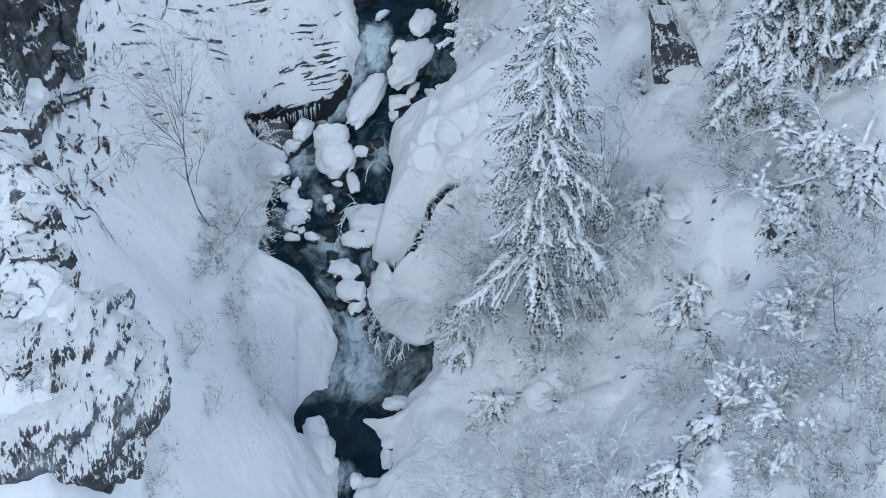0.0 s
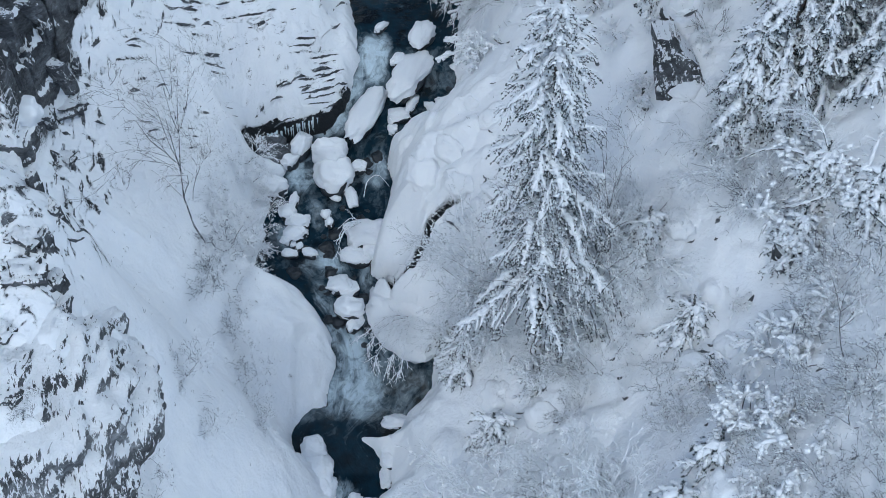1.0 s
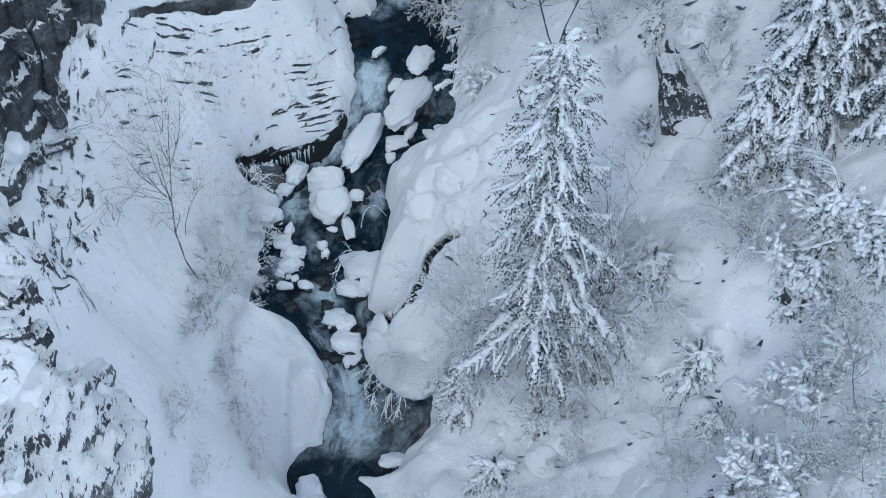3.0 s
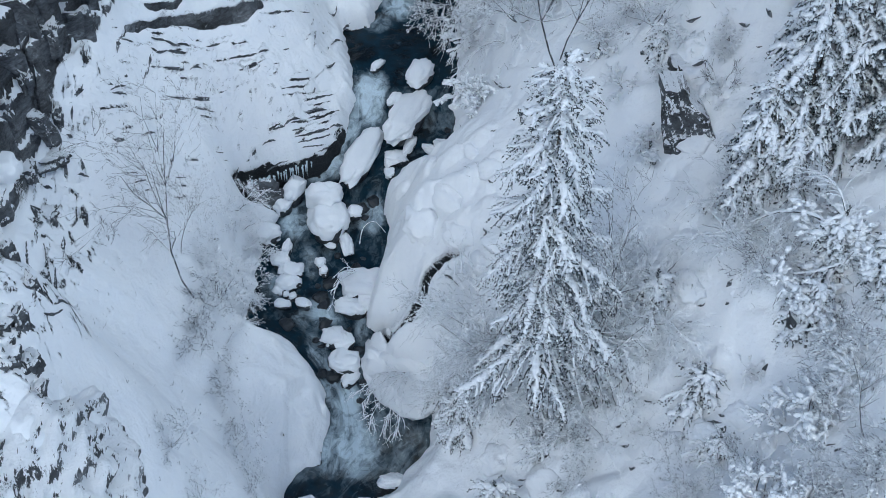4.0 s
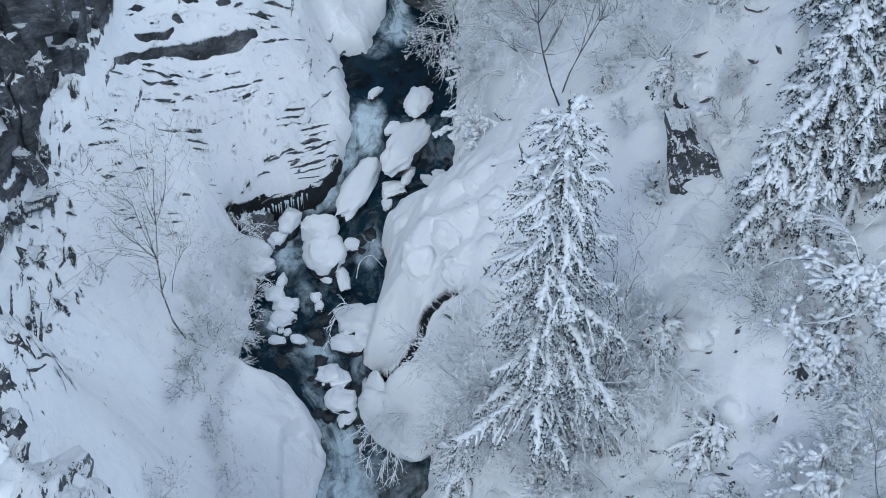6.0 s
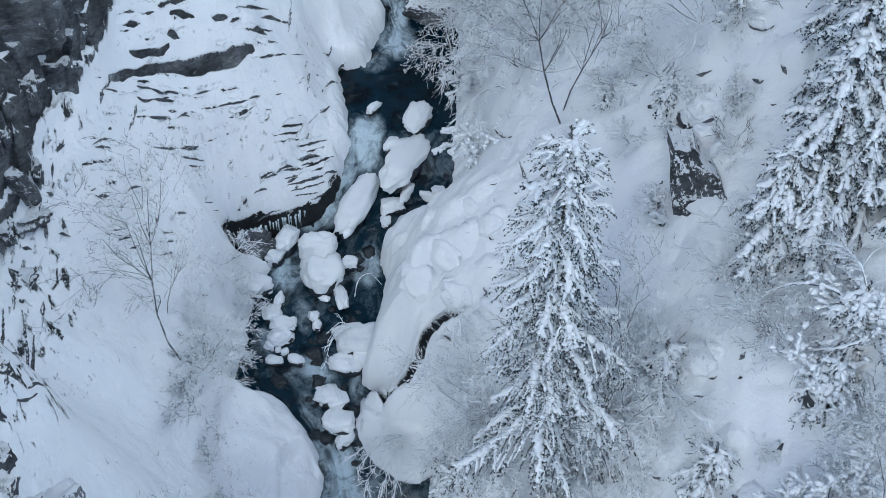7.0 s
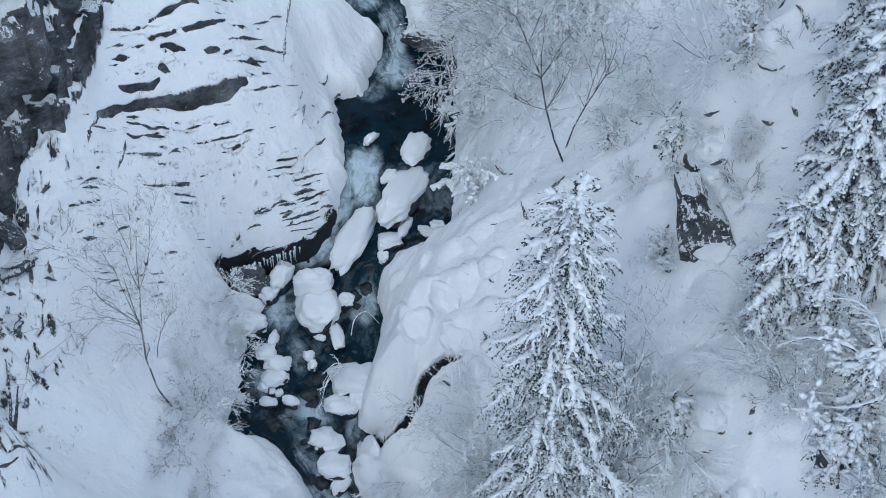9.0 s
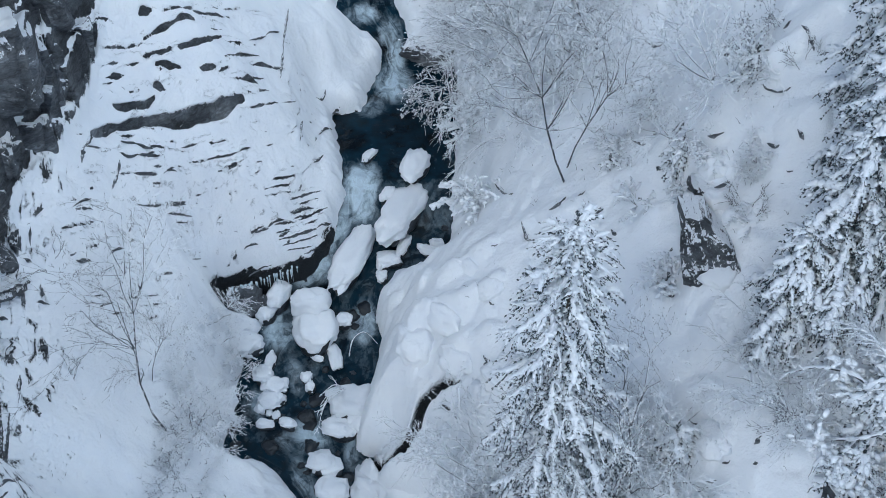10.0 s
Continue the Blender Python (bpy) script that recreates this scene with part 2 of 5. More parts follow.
RIGHT_HIGH = [
    (-2.7, 7.4, 1.6), (-2.9, 8.7, 1.3), (-2.7, 9.7, 0.9), (-2.1, 10.5, 0.8), (-1.3, 10.8, 0.8), (0.0, 11.0, 0.7), (0.5, 12.4, 0.7),
    (0.7, 13.3, 0.8), (0.3, 14.2, 0.8), (0.7, 14.9, 0.8), (0.9, 17.2, 0.8), (1.2, 20.3, 0.9), (1.0, 22.9, 0.9), (0.6, 24.4, 1.0),
    (-0.6, 24.8, 1.1), (-1.9, 24.5, 1.0), (-2.2, 25.0, 0.8), (-1.7, 25.9, 0.8), (-2.0, 26.8, 0.8), (-2.3, 28.0, 0.8), (-2.0, 30.6, 1.0),
]
# Swells and hollows of the slopes: (x, y, height).
SWELLS_LEFT = [
    (-11.0, -0.0, -1.3), (-12.0, 9.0, -2.3), (-16.3, 4.4, 3.0), (-16.5, 0.5, -1.1), (-14.0, -10.4, 10.2), (-12.8, -13.1, 0.2), (-15.2, -3.7, 0.5),
    (-10.8, 12.2, 2.2), (-7.6, -3.4, -0.8), (-5.5, 19.1, -1.9), (-11.5, -17.4, 3.3), (-13.3, -19.5, 5.5), (-8.6, -10.1, 2.3), (-10.9, -8.8, -1.2),
    (-15.6, 7.5, 1.9), (-6.5, 15.3, -2.0), (-8.3, 9.8, -0.5), (-8.1, 18.2, 1.0), (-13.8, -0.8, -0.1), (-14.5, -16.5, 7.7),
]
SWELLS_RIGHT = [
    (9.1, -4.2, 1.4), (-0.7, 2.1, 0.3), (8.0, 7.1, -1.2), (9.9, -8.8, -0.3), (13.3, -8.8, -0.9), (2.5, -7.2, -0.9), (6.4, -9.4, -1.3),
    (10.7, -11.8, -1.4), (14.0, -14.0, 0.2), (10.6, -16.5, 1.2), (1.6, -11.5, 0.1), (0.1, 23.5, -1.4), (5.1, 5.7, 0.1), (2.8, 9.8, 0.2),
    (12.4, 4.3, 0.9), (-0.5, 10.6, -2.1), (10.0, -0.5, -0.7), (10.3, 2.5, -0.5), (0.9, 16.0, -1.2), (14.2, -5.8, 1.4), (5.0, -3.0, 1.5),
]


# Rock ledges, scars and shaded gaps in the snow: width, depth, then (x, y) along each.
# the rock slab above the stream
SCARS_SLAB = [
    (0.36, 0.14, (-14.4, 8.8), (-13.8, 9.9), (-12.8, 10.8), (-11.1, 11.8), (-9.9, 12.8), (-8.9, 14.2)),
    (0.34, 0.11, (-12.7, 13.4), (-12.0, 14.1), (-10.9, 15.4)),
    (0.30, 0.11, (-11.3, 13.8), (-10.3, 15.1), (-9.9, 16.2)),
    (0.34, 0.11, (-13.8, 10.6), (-12.6, 11.4), (-12.3, 11.7)),
    (0.32, 0.11, (-12.2, 12.7), (-11.3, 13.1)),
    (0.20, 0.09, (-10.9, 15.9), (-10.1, 17.3), (-9.7, 17.9)),
    (0.20, 0.09, (-13.5, 12.2), (-12.8, 12.5)),
    (0.20, 0.09, (-10.5, 13.7), (-10.0, 14.3)),
    (0.20, 0.09, (-8.8, 16.2), (-8.0, 17.6)),
    (0.25, 0.11, (-14.1, 11.4), (-13.4, 11.9)),
    (0.25, 0.11, (-12.3, 12.0), (-11.9, 12.1)),
    (0.30, 0.11, (-8.9, 14.9), (-8.4, 15.6)),
    (0.40, 0.11, (-12.9, 14.1), (-12.5, 14.5)),
]
# short dark ledges in the snow of the slab
SCARS_DASHES = [
    (0.16, 0.30, (-13.5, 9.6), (-13.0, 9.9), (-12.4, 10.2)),
    (0.16, 0.30, (-13.5, 9.1), (-12.9, 9.6), (-12.3, 10.1)),
    (0.16, 0.25, (-11.3, 10.9), (-10.7, 11.3)),
    (0.12, 0.25, (-11.8, 9.3), (-11.3, 9.8)),
    (0.10, 0.25, (-13.0, 8.9), (-12.4, 9.4)),
    (0.10, 0.25, (-12.0, 9.8), (-11.6, 10.2)),
    (0.12, 0.25, (-14.5, 4.9), (-14.1, 6.0)),
    (0.13, 0.30, (-15.6, 3.6), (-15.4, 4.1)),
    (0.13, 0.30, (-13.5, 8.8), (-13.5, 8.2), (-13.6, 7.2)),
    (0.20, 0.30, (-14.4, 8.7), (-14.5, 7.8), (-14.5, 7.0)),
    (0.18, 0.35, (-8.5, 10.4), (-7.5, 10.9), (-6.8, 11.7)),
    (0.13, 0.30, (-7.2, 11.5), (-6.1, 12.5)),
    (0.16, 0.30, (-6.4, 11.4), (-5.1, 12.9)),
    (0.13, 0.30, (-6.9, 10.8), (-6.6, 11.3)),
]
# the snow tongue beside the pool
SCARS_TONGUE = [
    (0.10, 0.15, (-7.5, 21.8), (-7.6, 19.5), (-7.6, 17.4)),
    (0.16, 0.20, (-6.0, 14.5), (-5.6, 15.4)),
    (0.14, 0.20, (-5.9, 16.9), (-5.4, 18.1)),
    (0.12, 0.20, (-6.6, 12.8), (-6.5, 13.2)),
    (0.10, 0.20, (-6.6, 14.8), (-6.6, 16.4)),
    (0.14, 0.20, (-6.2, 19.6), (-5.8, 20.5)),
    (0.22, 0.25, (-5.5, 20.1), (-5.1, 20.2)),
    (0.10, 0.20, (-8.9, 17.7), (-8.3, 18.8)),
    (0.12, 0.20, (-8.3, 18.9), (-7.8, 19.9)),
]
# the right bank: one open crack, then dark strips for shade under snow lips
CRACKS_RIGHT = [
    (0.52, 1.30, (-3.5, 1.9), (-2.4, 0.5), (-1.4, 0.3), (-0.9, 0.6), (-0.6, 1.2), (0.2, 1.4), (1.0, 1.1)),
    (0.18, 0.35, (1.9, 1.4), (2.2, 0.8)),
    (0.22, 0.40, (9.1, -4.5), (9.5, -4.8), (9.8, -5.2)),
    (0.35, 0.60, (4.2, -9.3), (4.6, -9.7), (5.0, -9.9)),
    (0.30, 0.40, (8.1, -8.2), (8.5, -8.4)),
    (0.30, 0.40, (10.2, -10.0), (10.6, -10.4)),
    (0.20, 0.40, (11.9, -9.3), (12.2, -9.3)),
    (0.18, 0.40, (0.2, 0.5), (0.8, -0.3)),
    (0.20, 0.40, (9.5, -6.6), (9.8, -6.8)),
    (0.20, 0.40, (10.8, -11.6), (10.9, -12.0)),
    (0.16, 0.40, (5.9, -10.9), (5.7, -10.1)),
    (0.20, 0.40, (2.5, -11.6), (2.4, -11.3)),
]
# higher up the right bank, again dark strips for shade under snow lips
CRACKS_HIGH = [
    (0.25, 0.40, (2.6, 10.3), (3.3, 8.5)),
    (0.25, 0.40, (4.6, 5.8), (5.3, 6.3)),
    (0.15, 0.30, (3.5, 5.9), (3.8, 5.0)),
    (0.28, 0.40, (7.9, 7.1), (8.3, 6.5)),
    (0.35, 0.50, (12.0, 5.0), (12.8, 4.3)),
    (0.30, 0.40, (12.9, 2.7), (13.1, 2.4)),
    (0.25, 0.40, (12.1, 3.2), (12.4, 2.8)),
    (0.18, 0.30, (10.3, 4.9), (10.8, 4.6)),
    (0.22, 0.40, (10.0, 3.5), (10.3, 3.0), (10.9, 2.8)),
    (0.30, 0.40, (13.3, 6.1), (13.5, 5.7), (13.6, 5.0)),
    (0.15, 0.30, (8.6, 5.2), (8.8, 5.0)),
    (0.18, 0.30, (6.9, 13.8), (7.1, 13.5)),
    (0.18, 0.30, (8.9, 12.0), (9.4, 11.4)),
    (0.20, 0.30, (6.9, 3.9), (7.1, 3.6)),
]
# broken edges on the corner of the slab
LEDGES_SLAB = [
    (0.20, 0.2, (-8.52, 10.39), (-7.90, 10.67)),
    (0.26, 0.2, (-7.90, 10.69), (-7.22, 11.26)),
    (0.16, 0.2, (-6.90, 11.82), (-5.96, 12.67)),
    (0.14, 0.2, (-6.82, 11.60), (-6.21, 12.15)),
    (0.16, 0.2, (-6.42, 11.32), (-5.80, 11.86)),
    (0.16, 0.2, (-5.80, 11.88), (-5.18, 12.71)),
    (0.26, 0.2, (-7.41, 10.68), (-6.97, 11.06)),
    (0.14, 0.2, (-7.11, 10.60), (-6.97, 10.80)),
    (0.16, 0.2, (-6.34, 10.78), (-5.66, 11.43)),
    (0.16, 0.2, (-10.59, 7.61), (-10.36, 9.41)),
    (0.12, 0.2, (-9.87, 9.62), (-9.74, 9.72)),
    (0.14, 0.2, (-9.62, 9.80), (-9.40, 9.94)),
    (0.14, 0.2, (-9.04, 10.10), (-8.40, 10.24)),
    (0.14, 0.2, (-8.92, 9.73), (-7.81, 10.01)),
]
# small ledges high on the left flank
LEDGES_HIGH = [
    (0.13, 0.2, (-12.95, 8.90), (-12.40, 9.44)),
    (0.12, 0.2, (-12.35, 9.65), (-12.07, 9.90)),
    (0.13, 0.2, (-11.96, 9.86), (-11.54, 10.17)),
    (0.13, 0.2, (-11.75, 9.35), (-11.29, 9.88)),
    (0.16, 0.2, (-14.43, 4.90), (-13.99, 5.50)),
    (0.13, 0.2, (-13.00, 6.31), (-12.81, 6.99)),
    (0.22, 0.2, (-14.36, 3.23), (-13.91, 3.59)),
    (0.12, 0.2, (-14.51, 3.24), (-14.35, 3.45)),
    (0.16, 0.2, (-13.38, 4.35), (-13.04, 5.36)),
    (0.13, 0.2, (-15.56, 1.24), (-15.12, 1.36)),
    (0.20, 0.2, (-16.72, 0.15), (-16.45, 0.31)),
    (0.20, 0.2, (-15.65, 3.63), (-15.36, 3.95)),
    (0.14, 0.2, (-15.73, 3.20), (-15.77, 2.77)),
    (0.20, 0.2, (-15.98, 2.29), (-15.74, 2.32)),
    (0.10, 0.2, (-14.16, 6.27), (-14.07, 6.42)),
]
# upright slivers of rock and of painted overhang shadow in the snow of the left flank
LEDGES_FLANK = [
    (0.20, 0.2, (-16.99, -1.05), (-16.27, -0.73)),
    (0.18, 0.2, (-13.09, -10.72), (-13.00, -9.85)),
    (0.12, 0.2, (-13.10, -11.72), (-12.90, -10.67)),
    (0.12, 0.2, (-15.69, -1.74), (-15.49, -3.18)),
    (0.10, 0.2, (-15.47, -1.40), (-15.38, -1.97)),
    (0.14, 0.2, (-16.18, -2.83), (-13.43, -11.11)),
    (0.16, 0.2, (-16.71, -3.18), (-13.88, -11.42)),
    (0.12, 0.2, (-15.70, -3.53), (-13.08, -11.41)),
    (0.10, 0.2, (-16.62, -2.17), (-16.40, -2.97)),
    (0.14, 0.2, (-13.61, -10.61), (-13.29, -11.84)),
    (0.10, 0.2, (-12.41, -0.14), (-11.53, 0.57)),
    (0.12, 0.2, (-14.85, -3.05), (-14.78, -3.22)),
]
# The foot of the dark wall, from above downwards: (x, y).
WALL = [(-14.1, 14.0), (-14.5, 9.5), (-15.0, 7.0), (-15.8, 4.4), (-16.3, 2.4), (-17.2, 0.0)]
# White water: (x, y, radius across, radius along, turn, strength).
FOAM_LOW = [(-3.8, 14.8, 0.95, 1.82, 0, 0.95),
    (-3.9, 13.9, 0.82, 0.76, 0, 0.80),
    (-4.8, 12.8, 0.50, 1.90, -25, 0.75),
    (-5.5, 10.9, 0.68, 0.84, 0, 0.80),
    (-6.4, 10.3, 0.62, 0.47, 0, 0.60),
    (-7.5, 7.9, 1.09, 1.19, 0, 0.72),
    (-6.6, 5.6, 0.50, 1.10, 15, 0.58),
    (-3.5, 8.2, 0.91, 1.10, 0, 0.74),
    (-5.7, 3.0, 1.05, 0.98, 0, 0.75),
    (-6.7, 2.7, 0.88, 0.62, 0, 0.50),
    (-6.0, 1.0, 0.58, 1.14, 30, 0.60),
    (-5.4, -0.5, 0.52, 1.47, 10, 0.60),
    (-3.9, 2.5, 0.47, 1.33, 0, 0.55),
    (-3.7, -0.8, 0.69, 1.56, 0, 0.50)]
FOAM_HIGH = [(-4.5, -1.8, 0.85, 1.72, 0, 0.80),
    (-4.1, -3.1, 1.47, 1.46, 0, 0.80),
    (-5.2, -3.5, 0.85, 0.94, 0, 0.72),
    (-3.0, -2.3, 0.57, 1.29, 0, 0.50),
    (-5.0, -8.2, 0.82, 0.91, 0, 0.70),
    (-2.4, 22.7, 1.03, 1.56, 0, 0.90),
    (-2.3, 24.8, 0.55, 1.58, 0, 0.85),
    (-2.7, 26.2, 0.68, 1.03, 0, 0.70),
    (-4.2, 27.4, 1.06, 0.76, 0, 0.70),
    (-3.4, 20.8, 1.01, 1.08, 0, 0.45),
    (-8.4, 4.3, 0.60, 0.90, 0, 0.62),
    (-1.9, 9.1, 0.72, 1.37, -30, 0.35)]
FOAM = FOAM_LOW + FOAM_HIGH


def level(y):
    return np.interp(y, *zip(*LEVEL))


def smooth(a, b, v):
    t = np.clip((v - a) / (b - a), 0, 1)
    return t * t * (3 - 2 * t)


def hashed(i, j, k=0):
    n = np.sin(i * 127.1 + j * 311.7 + k * 74.7) * 43758.5453
    return n - np.floor(n)


def grain(x, y, k=0):
    """Value noise from -1 to 1."""
    i, j = np.floor(x), np.floor(y)
    u, v = x - i, y - j
    u, v = u * u * (3 - 2 * u), v * v * (3 - 2 * v)
    a = hashed(i, j, k) * (1 - u) + hashed(i + 1, j, k) * u
    b = hashed(i, j + 1, k) * (1 - u) + hashed(i + 1, j + 1, k) * u
    return 2 * (a * (1 - v) + b * v) - 1


def grains(x, y, octaves=4, k=0, gain=0.5):
    z, amp = 0 * x, 1.0
    for o in range(octaves):
        z = z + amp * grain(x * 0.8 - y * 0.6, x * 0.6 + y * 0.8, k + o)
        x, y, amp = x * 2.03 + 5.1, y * 2.03 - 3.7, amp * gain
    return z


def grain3(x, y, z, k=0):
    """Value noise in space from -1 to 1, even on steep ground."""
    i, j, l = np.floor(x), np.floor(y), np.floor(z)
    u, v, w = x - i, y - j, z - l
    u, v, w = u * u * (3 - 2 * u), v * v * (3 - 2 * v), w * w * (3 - 2 * w)
    out = 0
    for a in (0, 1):
        low = hashed(i, j, 17 * (l + a) + k) * (1 - u) + hashed(i + 1, j, 17 * (l + a) + k) * u
        high = hashed(i, j + 1, 17 * (l + a) + k) * (1 - u) + hashed(i + 1, j + 1, 17 * (l + a) + k) * u
        out = out + (low * (1 - v) + high * v) * (w if a else 1 - w)
    return 2 * out - 1


def lumps(x, y, z, f, k=0):
    """Noise of f lumps to the metre, its lattice turned and bent out of sight."""
    a, b, c = 0.8 * x - 0.48 * y + 0.36 * z, 0.6 * x + 0.64 * y - 0.48 * z, 0.6 * y + 0.8 * z
    bend = 0.5 * grain3(a * f * 0.6, b * f * 0.6, c * f * 0.6, k + 3)
    return grain3(a * f + bend, b * f - bend, c * f + 0.7 * bend, k)


BANKS = [(*LEFT_LOW, *LEFT_HIGH), (*RIGHT_LOW, *RIGHT_HIGH)]
BANKS = [((b[0][0] - 3, -45, 1.0), *b, (b[-1][0] - 2, 70, 1.0)) for b in BANKS]


def near_line(x, y, line):
    """Distance to a polyline and the third value interpolated along it."""
    best, lip = np.full(x.shape, 1e9), np.zeros(x.shape)
    for (ax, ay, ah), (bx, by, bh) in zip(line, line[1:]):
        dx, dy = bx - ax, by - ay
        t = np.clip(((x - ax) * dx + (y - ay) * dy) / (dx * dx + dy * dy + 1e-9), 0, 1)
        d = np.hypot(x - ax - t * dx, y - ay - t * dy)
        hit = d < best
        best, lip = np.where(hit, d, best), np.where(hit, ah + t * (bh - ah), lip)
    return best, lip


def in_stream(x, y):
    loop = [p[:2] for p in BANKS[0]] + [p[:2] for p in BANKS[1]][::-1]
    inside = np.zeros(x.shape, bool)
    for (ax, ay), (bx, by) in zip(loop, loop[1:] + loop[:1]):
        if ay != by:
            inside ^= ((ay > y) != (by > y)) & (x < (bx - ax) * (y - ay) / (by - ay) + ax)
    return inside


def slope_height(x, y):
    """The two flanks of the ravine, without the stream bed."""
    xs = np.maximum(x, -15.0)
    d = xs - np.interp(y, *zip(*MIDDLE))
    z = level(y) + 0.8 + 260 * (1 - np.exp(-0.95 * np.abs(d) / 260))
    for cx, cy, h in (*SWELLS_LEFT, *SWELLS_RIGHT):
        z = z + h * np.exp(-((xs - cx) ** 2 + (y - cy) ** 2) / 17.64)
    far = np.maximum(0, -15.0 - x)
    return z + 60 * (1 - np.exp(-0.9 * far / 60))


def patch(x, y, cx, cy, rx, ry, turn=0.0, soft=0.5):
    """1 inside an ellipse, falling to 0 round its edge."""
    c, s = math.cos(radians(turn)), math.sin(radians(turn))
    u, v = ((x - cx) * c + (y - cy) * s) / rx, (-(x - cx) * s + (y - cy) * c) / ry
    return 1 - smooth(1 - soft, 1 + soft, np.hypot(u, v))


def steps(z, period, sharp=0.3):
    """Terraces: level treads and steep risers."""
    q = z / period
    f = q - np.floor(q)
    return period * (np.floor(q) + smooth(0.5 - sharp / 2, 0.5 + sharp / 2, f)) - z


# Bedded rock that breaks through in steps: (x, y, radius across, radius along, turn, slant of the beds, spacing, how much, seed).
BEDS = [
    (-14.2, -15.0, 2.2, 5.5, 14, 76, 0.40, 0.70, 1), (-15.2, -8.0, 1.5, 4.6, 12, 84, 0.40, 0.58, 2), (-15.9, -1.5, 1.3, 5.4, 6, 87, 0.36, 0.66, 3),
    (-15.7, 4.2, 1.2, 3.2, 0, 82, 0.40, 0.60, 4), (-11.7, 14.8, 3.2, 3.6, 15, 20, 0.62, 0.62, 5), (-6.3, 12.0, 1.4, 1.3, 42, 18, 0.34, 1.25, 6),
    (-9.3, 18.4, 2.0, 2.6, 10, 20, 0.62, 0.40, 7), (-12.9, 9.5, 1.9, 1.4, 20, 2, 0.42, 0.40, 8), (-12.9, 5.2, 2.0, 2.6, 20, 12, 0.50, 0.30, 9),
    (-7.0, -5.5, 0.8, 3.0, 0, 84, 0.50, 0.22, 10), (-9.0, 10.9, 2.0, 0.8, 35, 25, 0.40, 0.30, 11), (-13.4, -9.6, 1.0, 2.6, 10, 80, 0.50, 0.50, 12),
    (-6.6, 16.5, 1.0, 4.2, 0, 70, 0.60, 0.25, 13), (-16.4, -13.0, 2.4, 8.0, 15, 78, 0.42, 0.66, 14), (-14.6, -2.0, 0.9, 4.0, 6, 88, 0.50, 0.35, 15),
]
# Rounded swells of snow over hidden boulders: (x, y, radius, height, turn, stretch).
PILLOWS = [
    (-1.6, -0.7, 1.45, 0.9, 0, 1.1), (-8.2, 0.3, 1.5, 0.5, 20, 1.2), (-1.8, 8.4, 1.10, 0.8, 0, 1.1), (-1.9, 2.9, 1.25, 0.85, 58, 2.0),
    (-0.9, 4.6, 1.00, 0.6, 30, 1.3), (-1.1, 6.9, 1.0, 0.6, 30, 1.2), (-0.2, 9.4, 0.9, 0.4, 0, 1.0), (0.7, 8.2, 0.8, 0.45, 0, 1.2), (-2.2, 5.6, 0.75, 0.6, 0, 1.2),
    (10.2, -10.6, 0.9, 0.5, 0, 1.3), (9.6, -7.2, 0.8, 0.45, 0, 1.0), (13.4, 3.0, 1.0, 0.6, 0, 1.2), (12.4, 5.6, 0.8, 0.5, 0, 1.2),
    (0.3, 4.0, 0.75, 0.5, 0, 1.2), (1.3, 4.0, 0.65, 0.45, 60, 1.2), (2.0, 2.1, 0.60, 0.45, 0, 1.3), (0.8, 2.3, 0.75, 0.5, 20, 1.2),
]
PILLOWS_MORE = [
    (1.8, 5.9, 0.70, 0.45, 0, 1.2), (0.5, 5.7, 0.65, 0.45, 0, 1.3), (2.3, 4.0, 0.55, 0.4, 0, 1.2), (-2.3, 7.4, 0.6, 0.55, 0, 1.2), (-0.2, 0.2, 0.6, 0.4, 0, 1.3),
    (-1.1, -1.9, 0.65, 0.5, 0, 1.0), (2.6, 0.4, 0.65, 0.4, 0, 1.2), (3.1, 1.1, 0.45, 0.35, 0, 1.2), (0.6, 0.0, 0.5, 0.35, 0, 1.2), (8.3, 3.4, 0.6, 0.35, 0, 1.4),
    (9.0, -6.0, 0.7, 0.4, 0, 1.2), (9.9, -5.6, 0.55, 0.4, 0, 1.2), (10.6, -8.4, 0.6, 0.45, 0, 1.1), (5.0, -8.8, 0.9, 0.5, 0, 1.3), (6.5, -10.8, 0.9, 0.45, 0, 1.2), (3.0, -10.8, 0.8, 0.45, 0, 1.2),
]


def cells(x, y, k=0):
    """Broken blocks: a random height for each, and how near its joint lies."""
    i, j = np.floor(x), np.floor(y)
    best, second, value = np.full(x.shape, 9.0), np.full(x.shape, 9.0), np.zeros(x.shape)
    for a in (-1, 0, 1):
        for b in (-1, 0, 1):
            d = np.hypot(x - i - a - hashed(i + a, j + b, k), y - j - b - hashed(i + a, j + b, k + 5))
            near = d < best
            second = np.where(near, best, np.minimum(second, d))
            value, best = np.where(near, hashed(i + a, j + b, k + 9), value), np.where(near, d, best)
    return value, second - best


